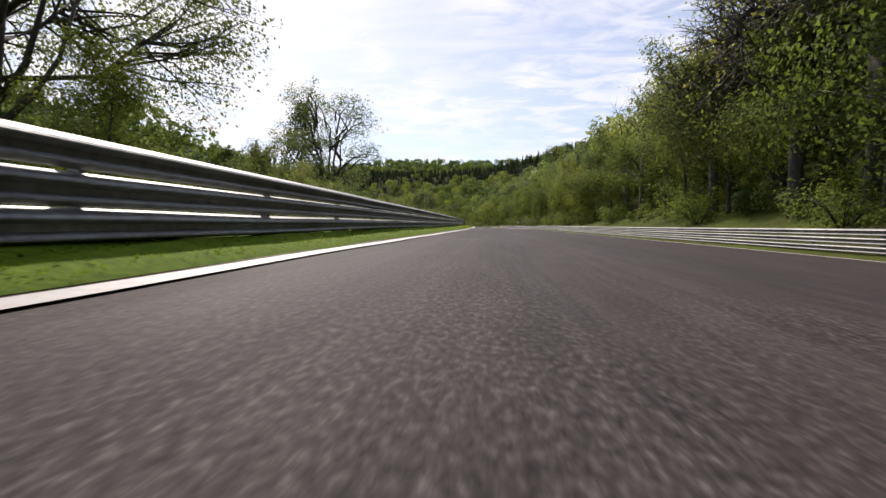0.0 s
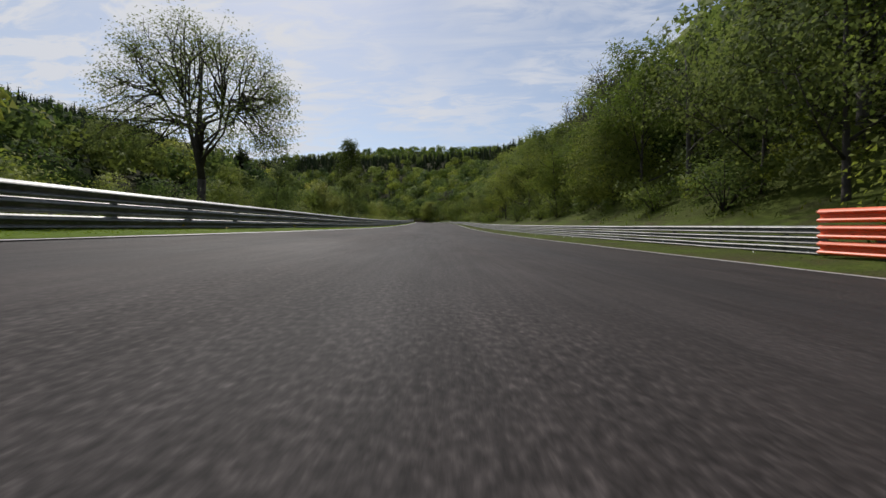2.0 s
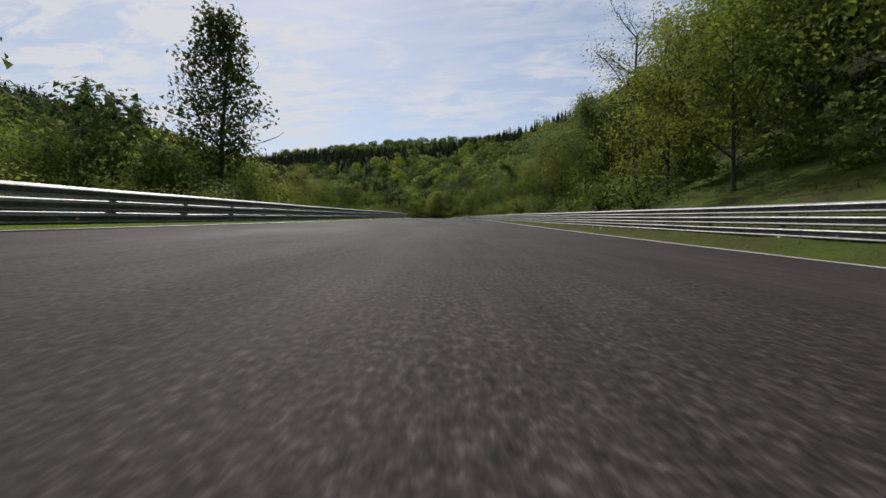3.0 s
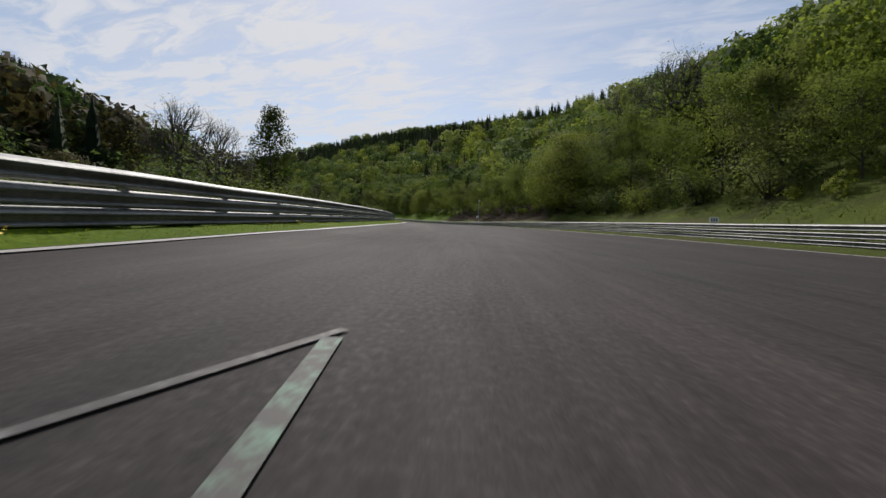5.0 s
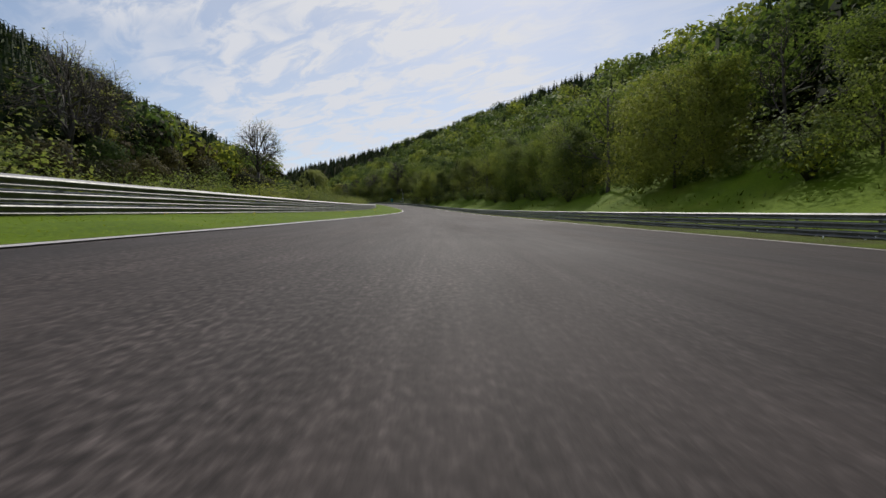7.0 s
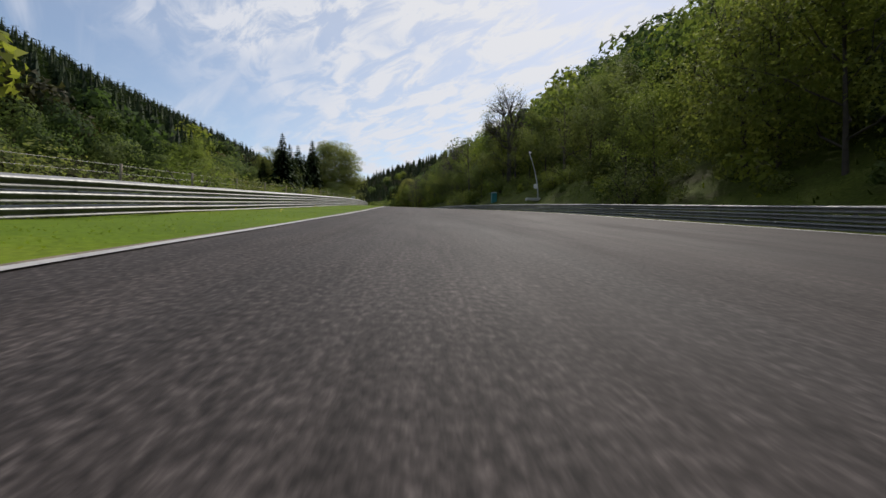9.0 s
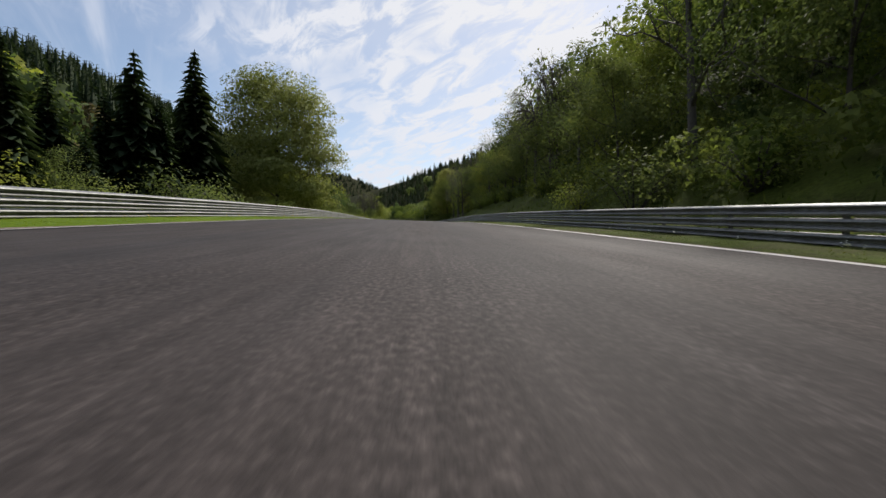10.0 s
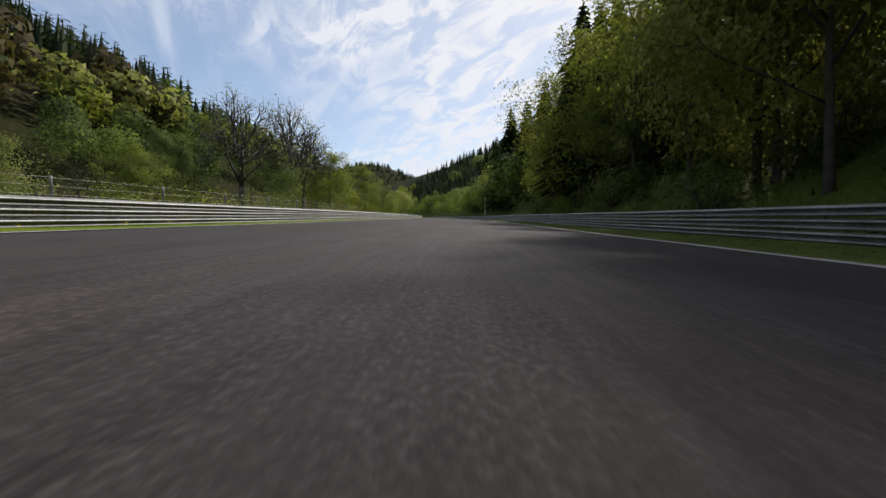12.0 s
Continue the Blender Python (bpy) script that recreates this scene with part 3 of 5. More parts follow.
def add_rail(s0, s1, rail, side, label, ends=(), lift=0.0, grow=None):
    """One run of guard rail on the given side; ends: stretch of s painted orange."""
    mid = (s0 + s1) / 2
    lat, rz = rail(np.array([mid]))
    base = Vector(at(np.array([mid]), lat, rz)[0])
    root = tagged(new("guard_rail"), label, "guard rail", "guard rails")
    root.location = base
    rng = np.random.default_rng(500 + int(s0 * 10) + side)
    ss = np.arange(s0, s1 + 0.01, 0.35)
    lat, rz = rail(ss)
    foot = at(ss, lat, rz + lift)
    th = along(ss)[0]
    inward = np.stack([np.cos(th), np.sin(th), 0 * th], -1) * side      # towards the road
    prof = beam_profile(side)
    tall = grow(ss) if grow else np.ones(len(ss))
    for level, name in ((0, "lower_beam"), (1, "middle_beam"), (2, "upper_beam")):
        z0 = level * (BEAM + 0.020)
        rows = []
        wob = np.interp(ss, np.arange(s0 - 2, s1 + 4, 1.4), rng.normal(0, 0.0035, len(np.arange(s0 - 2, s1 + 4, 1.4))))
        for o, u in prof + [(p[0] - 0.005, p[1]) for p in reversed(prof)]:
            lap = 0.003 * ((ss % 1.4) < 0.36)
            rows.append(foot + inward * (o + lap + wob)[:, None] + np.array([0, 0, 1.0]) * ((u + z0) * tall + wob * 0.6)[:, None] - np.array(base))
        rows.append(rows[0])
        rows = np.stack(rows, 1)
        me = sheet(name, rows, STEEL, False)
        if ends:
            me.materials.append(ORANGE)
            k = rows.shape[1] - 1
            for i, pl in enumerate(me.polygons):
                if ends[0] <= ss[i // k] <= ends[1]:
                    pl.material_index = 1
        part(name, me, root)
    for s in np.arange(s0 + 0.7, s1, 1.4):
        l1, z1 = rail(np.array([s]))
        p = Vector(at(np.array([s]), l1, z1 + lift)[0]) - base
        t1 = float(along(s)[0])
        m = Matrix.Translation(p) @ Matrix.Rotation(t1 - math.pi / 2 if side > 0 else t1 + math.pi / 2, 4, "Z")
        part("post", POST, root, m=m)
    return root


SECTION = 28.0
s = -8.0
while s < 600:
    add_rail(s, s + SECTION, left_rail, 1, "weathered galvanised triple-beam guard rail on steel posts in grass")
    if s + SECTION > 80:
        add_rail(max(s, 70.0), s + SECTION, right_rail, -1, "grey galvanised triple-beam guard rail below the wooded bank")
    s += SECTION

s = -8.0
while s < 70:
    last = s + SECTION > 70
    add_rail(s, min(s + SECTION, 76.3), front_rail, -1, "galvanised guard rail with its free end painted orange" if last else "bright galvanised triple-beam guard rail along a grass strip", (74.4, 77.0) if last else (), 0.0, lambda q: np.interp(q, [50, 74], [1.0, 1.48]))
    s += SECTION

# ---- trees ----


def rounded(tris, soft):
    """Leaf triangles turned to face along soft, with soft as their shading normal: six columns, place and normal."""
    face = np.cross(tris[:, 1] - tris[:, 0], tris[:, 2] - tris[:, 0])
    flip = (face * soft).sum(1) < 0
    tris[flip] = tris[flip][:, [0, 2, 1]]
    soft = soft / (np.linalg.norm(soft, axis=1, keepdims=True) + 1e-9)
    return np.concatenate([tris, np.repeat(soft[:, None, :], 3, 1)], 2).reshape(-1, 6)


def leaf_cards(rng, centres, spreads, count, size, flat=0.35, droop=0.0, core=None, bias=1.0, tri=False):
    """Bent leaf sprays scattered round the centres: four corners each, or three."""
    centres, spreads = np.asarray(centres, float), np.asarray(spreads, float)
    pick = rng.integers(0, len(centres), count)
    off = rng.normal(0, 1, (count, 3))
    off /= np.maximum(1.0, np.linalg.norm(off, axis=1, keepdims=True) / 1.9)
    c = centres[pick] + off * spreads[pick][:, None] * np.array([1, 1, 0.75])
    n = rng.normal(0, 1, (count, 3))
    n[:, 2] = np.abs(n[:, 2]) + flat
    if core is not None:
        away = c - np.asarray(core, float)
        n = n * 0.55 + bias * away / (np.linalg.norm(away, axis=1, keepdims=True) + 1e-6)
    n /= np.linalg.norm(n, axis=1, keepdims=True)
    a = np.cross(n, rng.normal(0, 1, (count, 3)))
    a /= np.linalg.norm(a, axis=1, keepdims=True) + 1e-9
    b = np.cross(n, a)
    k = size * rng.uniform(0.55, 1.35, (count, 1))
    a, b = a * k, b * k * rng.uniform(0.45, 0.8, (count, 1))
    bend = n * k * rng.uniform(-0.35, 0.35, (count, 1))
    if tri:
        soft = off * 0.55 + n * 0.45 + np.array([0, 0, 0.15])
        if core is not None:
            soft = soft + 0.8 * away / (np.linalg.norm(away, axis=1, keepdims=True) + 1e-6)
        return rounded(np.stack([c - a, c + a * 0.7 - b + bend, c + a * 0.6 + b * 1.2], 1), soft)
    quads = np.stack([c - a, c - b * 0.9 + bend, c + a, c + b * 0.9 + bend], 1)
    quads[:, :, 2] -= droop * np.abs(rng.normal(0, 1, (count, 1))) * size
    return quads.reshape(-1, 3)


def card_mesh(name, pts, mat, k=4, tones=None):
    pts = np.asarray(pts, np.float32)
    soft = pts[:, 3:] if pts.shape[1] == 6 else None
    pts = np.ascontiguousarray(pts[:, :3])
    n = len(pts) // k
    me = bpy.data.meshes.new(name)
    me.vertices.add(n * k)
    me.vertices.foreach_set("co", pts.ravel())
    me.loops.add(n * k)
    me.loops.foreach_set("vertex_index", np.arange(n * k, dtype=np.int32))
    me.polygons.add(n)
    me.polygons.foreach_set("loop_start", np.arange(0, n * k, k, dtype=np.int32))
    me.polygons.foreach_set("loop_total", np.full(n, k, dtype=np.int32))
    me.materials.append(mat)
    tone = me.attributes.new("tree_tone", "FLOAT", "FACE")
    tone.data.foreach_set("value", np.full(n, 0.6, np.float32) if tones is None else np.asarray(tones, np.float32))
    me.update(calc_edges=True)
    if soft is not None:
        me.polygons.foreach_set("use_smooth", np.ones(n, dtype=bool))
        me.normals_split_custom_set_from_vertices(soft.tolist())
    return me


def limbs(rng, high, spread, trunk_part, count, radius, depth, lean=0.0, low=0.28, twigs=3):
    """Trunk, limbs and twigs as tubes; gives verts, faces and the twig ends."""
    verts, faces, tips = [], [], []
    top = high * trunk_part
    bend = rng.normal(0, 0.04 * high, 2)
    spine = lambda f: Vector((bend[0] * f * f + lean * f * high, bend[1] * f * f, f * top))
    tube(verts, faces, [spine(f) for f in (-0.03, 0.03, 0.25, 0.5, 0.75, 1.0)], [radius * k for k in (1.5, 1.15, 0.9, 0.7, 0.48, 0.22)], 7)

    def grow(start, way, length, r, level):
        pts, p, d = [start], start, way.normalized()
        for _ in range(3):
            d = (d + Vector(rng.normal(0, 0.22, 3)) + Vector((0, 0, 0.10))).normalized()
            p = p + d * length / 3
            pts.append(p)
        tube(verts, faces, pts, [r, r * 0.75, r * 0.5, r * 0.25], 5 if level > 1 else 3)
        tips.append((pts[2], length * 0.30))
        tips.append((pts[3], length * 0.33))
        if level > 1:
            for i in range(twigs):
                q = pts[1 + i % 3]
                w = (d + Vector(rng.normal(0, 0.75, 3))).normalized()
                grow(q, w, length * rng.uniform(0.42, 0.62), r * 0.5, level - 1)

    for i in range(count):
        f = low + (1 - low) * (i + rng.uniform(0, 0.8)) / count
        turn = i * 2.4 + rng.uniform(-0.5, 0.5)
        rise = 0.35 + 0.9 * f
        reach = spread * (1.05 - 0.55 * f) * rng.uniform(0.75, 1.15)
        grow(spine(f), Vector((math.cos(turn), math.sin(turn), rise)), reach, radius * (0.62 - 0.38 * f), depth)
    return verts, faces, tips


def broadleaf(rng, high, spread, leaves, size, mat, label, depth=2, bare=0.28, bark=BARK, fill=1.0, category="tree", count=10, girth=0.0095, twigs=3):
    """A leafy tree: trunk with limbs, and a crown of leaf sprays round the twigs."""
    root = tagged(new("tree"), label, category)
    verts, faces, tips = limbs(rng, high, spread, 0.80, count, high * girth, depth, low=max(0.10, bare), twigs=twigs)
    part("trunk", mesh_of("trunk", verts, faces, bark, True), root)
    centres = [t[0] for t in tips if t[0].z > bare * high]
    spreads = [max(t[1], 0.09 * spread) * fill for t in tips if t[0].z > bare * high]
    part("crown", card_mesh("crown", leaf_cards(rng, centres, spreads, int(leaves * 3.1), size * 0.30, core=(0, 0, 0.5 * high), bias=0.8, tri=True), mat, 3), root)
    return root


def bush(rng, high, wide_, leaves, size, mat, label):
    root = tagged(new("bush"), label, "bush")
    verts, faces, tips = [], [], []
    for i in range(9):
        w = i * 2.4 + rng.uniform(0, 1)
        end = Vector((math.cos(w) * wide_ * rng.uniform(0.25, 0.6), math.sin(w) * wide_ * rng.uniform(0.25, 0.6), high * rng.uniform(0.45, 0.85)))
        tube(verts, faces, [Vector((0, 0, -0.05)), end * 0.5 + Vector((0, 0, 0.1 * high)), end], [0.03, 0.02, 0.008], 4)
        tips += [(end, 0.26 * wide_), (end * 0.6, 0.26 * wide_)]
    part("stem", mesh_of("stem", verts, faces, BARK, True), root)
    pts = leaf_cards(rng, [t[0] for t in tips], [t[1] for t in tips], int(leaves * 1.5), size * 0.5, core=(0, 0, 0.2 * high), bias=0.8, tri=True)
    pts[:, 2] = np.maximum(pts[:, 2], 0.02)
    part("foliage", card_mesh("foliage", pts, mat, 3), root)
    return root


def spruce_cards(rng, high, wide_, whorls, arms, teeth=True):
    """Drooping needle fans in whorls up a spire."""
    quads = []
    for i in range(whorls):
        f = 0.10 + 0.90 * i / whorls
        z, r = f * high, wide_ * ((1 - f) ** 0.8 * rng.uniform(0.85, 1.12) + 0.05)
        n = max(4, int(arms * (1 - 0.5 * f)))
        for j in range(n):
            w = 2 * math.pi * (j + rng.uniform(-0.3, 0.3)) / n + i
            rr = r * rng.uniform(0.7, 1.15)
            d, sd = np.array([math.cos(w), math.sin(w), 0]), np.array([-math.sin(w), math.cos(w), 0])
            width = rr * rng.uniform(0.15, 0.24) + 0.02
            up = np.array([0, 0, 1.0])
            a = up * z
            tip = d * rr + up * (z - rr * rng.uniform(0.25, 0.5))
            mid = d * rr * 0.55 + up * (z - rr * 0.08)
            quads += [a, tip + sd * width, tip - sd * width + up * rr * 0.08] if not teeth else [a, mid + sd * width, tip, mid - sd * width]
    if not teeth:
        for j in range(5):
            w0, w1 = 1.2566 * j, 1.2566 * (j + 1)
            quads += [np.array([math.cos(w0) * wide_ * 0.45, math.sin(w0) * wide_ * 0.45, 0.02 * high]), np.array([math.cos(w1) * wide_ * 0.45, math.sin(w1) * wide_ * 0.45, 0.02 * high]), np.array([0, 0, 0.90 * high])]
        tris = np.array(quads).reshape(-1, 3, 3)
        soft = tris.mean(1) * np.array([1, 1, 0])
        soft = soft / (np.linalg.norm(soft, axis=1, keepdims=True) + 1e-9) + np.array([0, 0, 0.45]) + rng.normal(0, 0.22, soft.shape)
        return rounded(tris, soft)
    quads += [np.array([0.06, 0, 0.90 * high]), np.array([0, 0.012 * high, 0.94 * high]), np.array([0, 0, 1.0 * high]), np.array([0, -0.012 * high, 0.94 * high])]
    return np.array(quads)


def spruce(rng, high, wide_, whorls, arms, label):
    root = tagged(new("spruce"), label, "tree")
    verts, faces = [], []
    tube(verts, faces, [Vector((0, 0, -0.2)), Vector((0, 0, high * 0.5)), Vector((0, 0, high * 0.95))], [high * 0.018, high * 0.011, 0.01], 6)
    part("trunk", mesh_of("trunk", verts, faces, BARK, True), root)
    part("crown", card_mesh("crown", spruce_cards(rng, high, wide_, whorls, arms), NEEDLE), root)
    return root




def poplar_cards(rng, high, wide_, count, size):
    """Upright clumps up a tall open spire."""
    c, w = [], []
    for f in np.linspace(0.22, 0.98, 26):
        turn = f * 31.0
        r = wide_ * math.sin(math.pi * min(1, 0.12 + f * 0.86)) ** 0.8
        for k in (0, 2.1, 4.2):
            q = r * rng.uniform(0.35, 1.0)
            c.append((math.cos(turn + k) * q, math.sin(turn + k) * q, f * high))
            w.append(0.055 * high * rng.uniform(0.5, 1.0))
    return leaf_cards(rng, c, w, count * 2, size * 0.72, tri=True)


def poplar(rng, high, wide_, label):
    root = tagged(new("tree"), label, "tree")
    verts, faces, tips = limbs(rng, high, wide_ * 1.1, 0.95, 16, high * 0.013, 2)
    part("trunk", mesh_of("trunk", verts, faces, BARK, True), root)
    part("crown", card_mesh("crown", poplar_cards(rng, high, wide_, 3600, 0.15), POPLAR_LEAF, 3), root)
    return root


def dome_tree(rng, high, wide_, leaves, size, mat, label, stems=3, fork=0.22, bark=BARK):
    """A low-forking tree: limbs fan out to a broad dome of fine twigs with thin foliage."""
    root = tagged(new("tree"), label, "tree")
    verts, faces, tips = [], [], []
    base = Vector((0, 0, high * fork))
    tube(verts, faces, [Vector((0, 0, -0.1)), Vector((0.02, 0.01, high * fork * 0.5)), base], [high * 0.030, high * 0.022, high * 0.020], 8)
    heart = Vector((0, 0, high * 0.55))
    mains = []
    tube(verts, faces, [base, Vector((0.03 * high, 0.01 * high, high * (fork + 0.18))), Vector((-0.01 * high, 0.02 * high, high * 0.66)), Vector((0.01 * high, 0, high * 0.9))], [high * 0.019, high * 0.015, high * 0.008, high * 0.003], 7)
    trunk_base = base
    for i in range(stems * 4):
        a = i * 2.4 + rng.uniform(-0.3, 0.3)
        e = rng.uniform(0.05, 1.25)
        base = trunk_base + Vector((0.02 * high * i / (stems * 4), 0, (0.30 * high * i / (stems * 4)) ))
        d = Vector((math.cos(a) * math.cos(e) * wide_, math.sin(a) * math.cos(e) * wide_, math.sin(e) * high * 0.48))
        end = heart + d * 0.62
        mid_ = base.lerp(end, 0.5) + Vector((d.x * 0.10, d.y * 0.10, -0.02 * high)) + Vector(rng.normal(0, 0.02 * high, 3))
        tube(verts, faces, [base, base.lerp(mid_, 0.5) + Vector(rng.normal(0, 0.01 * high, 3)), mid_, end], [high * 0.009, high * 0.007, high * 0.0052, high * 0.003], 6)
        mains.append((mid_, end))
    for i in range(130):
        a, e = rng.uniform(0, 6.283), math.asin(rng.uniform(-0.25, 1.0))
        k = rng.uniform(0.86, 1.06)
        end = heart + Vector((math.cos(a) * math.cos(e) * wide_ * k, math.sin(a) * math.cos(e) * wide_ * k, math.sin(e) * high * 0.46 * k))
        m, tip = min(mains, key=lambda q: (q[1] - end).length)
        start = m.lerp(tip, rng.uniform(0.2, 1.0))
        half_ = start.lerp(end, 0.5) + Vector(rng.normal(0, 0.025 * high, 3))
        tube(verts, faces, [start, half_, end], [high * 0.0042, high * 0.003, high * 0.0012], 4)
        tips.append((end, 0.045 * high))
        for _ in range(5):
            q = half_.lerp(end, rng.uniform(0.0, 1.0))
            w = (end - start).normalized() + Vector(rng.normal(0, 0.6, 3))
            far = q + w.normalized() * high * rng.uniform(0.05, 0.12)
            tube(verts, faces, [q, q.lerp(far, 0.5) + Vector(rng.normal(0, 0.008 * high, 3)), far], [high * 0.0016, high * 0.0012, high * 0.0006], 3)
            tips.append((far, 0.03 * high))
    part("trunk", mesh_of("trunk", verts, faces, bark, True), root)
    part("crown", card_mesh("crown", leaf_cards(rng, [p for p, _ in tips], [w for _, w in tips], leaves, size, core=heart, bias=0.6, tri=True), mat, 3), root)
    return root


def arching_tree(rng, high, wide_, leaves, size, mat, label, stems=4):
    """Several leaning stems whose limbs arch outwards and carry leaf clumps at their ends."""
    root = tagged(new("tree"), label, "tree")
    verts, faces, clumps = [], [], []
    for i in range(stems):
        a = i * 6.283 / stems + rng.uniform(-0.4, 0.4)
        out = Vector((math.cos(a), math.sin(a), 0))
        lean = rng.uniform(0.10, 0.30) * wide_
        path = [Vector((0, 0, -0.1)) + out * 0.05 * high * 0.3]
        for f in (0.18, 0.36, 0.54, 0.72, 0.88):
            path.append(out * lean * f * 1.6 + Vector((rng.normal(0, 0.015 * high), rng.normal(0, 0.015 * high), high * f)))
        tube(verts, faces, path, [high * r for r in (0.020, 0.016, 0.013, 0.009, 0.005, 0.002)], 7)
        clumps.append((path[-1], 0.075 * high))
        for j in range(8):
            k = 1 + j % 4
            start = path[k].lerp(path[k + 1], rng.uniform(0, 1))
            w = a + rng.normal(0, 0.9)
            way = Vector((math.cos(w), math.sin(w), 0))
            reach = wide_ * rng.uniform(0.45, 0.95) * (1.1 - 0.13 * k)
            rise = high * rng.uniform(0.12, 0.26)
            limb = [start + way * reach * f + Vector((0, 0, rise * math.sin(f * 2.2))) + Vector(rng.normal(0, 0.012 * high, 3)) for f in (0, 0.3, 0.6, 0.85, 1.0)]
            tube(verts, faces, limb, [high * r for r in (0.008, 0.006, 0.0042, 0.0025, 0.001)], 5)
            for q in range(7):
                p = limb[1 + q % 4].lerp(limb[min(4, 2 + q % 4)], rng.uniform(0, 1))
                end = p + Vector((rng.normal(0, 1), rng.normal(0, 1), abs(rng.normal(0.4, 0.5)))).normalized() * high * rng.uniform(0.06, 0.14)
                tube(verts, faces, [p, p.lerp(end, 0.5) + Vector((0, 0, 0.01 * high)), end], [high * 0.002, high * 0.0015, high * 0.0006], 3)
                clumps.append((end, high * rng.uniform(0.022, 0.05)))
    part("trunk", mesh_of("trunk", verts, faces, BARK, True), root)
    part("crown", card_mesh("crown", leaf_cards(rng, [c for c, _ in clumps], [w for _, w in clumps], leaves, size, tri=True), mat, 3), root)
    return root


def round_tree(rng, high, wide_, cards, size, mat, label):
    """A full round crown of layered leaf sprays on spreading limbs, down to near the ground."""
    root = tagged(new("tree"), label, "tree")
    verts, faces, _ = limbs(rng, high, wide_ * 0.9, 0.82, 18, high * 0.012, 2, low=0.14, twigs=3)
    part("trunk", mesh_of("trunk", verts, faces, BARK, True), root)
    n = 280
    up = rng.uniform(0.10, 0.98, n)
    turn = rng.uniform(0, 6.283, n)
    reach = wide_ * np.sqrt(np.clip(1 - ((up - 0.42) / 0.60) ** 2, 0.02, 1)) * rng.uniform(0.30, 1.0, n) ** 0.6
    c = np.stack([np.cos(turn) * reach, np.sin(turn) * reach, up * high], -1)
    k = rng.integers(0, n, cards)
    spread = np.array([0.22, 0.22, 0.075]) * wide_
    off = rng.normal(0, 1, (cards, 3))
    off /= np.maximum(1.0, np.linalg.norm(off, axis=1, keepdims=True) / 1.6)
    pos = c[k] + off * spread
    out = c[k] * np.array([1, 1, 0]) + np.array([0, 0, 0.35 * wide_]) + (c[k] - np.array([0, 0, 0.45 * high])) * np.array([0, 0, 0.6])
    out /= np.linalg.norm(out, axis=1, keepdims=True)
    nrm = out * 0.8 + rng.normal(0, 0.5, (cards, 3))
    nrm /= np.linalg.norm(nrm, axis=1, keepdims=True)
    a = np.cross(nrm, rng.normal(0, 1, (cards, 3)))
    a /= np.linalg.norm(a, axis=1, keepdims=True) + 1e-9
    b = np.cross(nrm, a)
    q = size * rng.uniform(0.6, 1.4, (cards, 1))
    tris = np.stack([pos - a * q, pos + a * q * 0.7 - b * q * 0.7, pos + a * q * 0.5 + b * q * 0.9], 1)
    part("crown", card_mesh("crown", rounded(tris, out * 0.7 + off * np.array([0.3, 0.3, 0.6])), mat, 3), root)
    return root


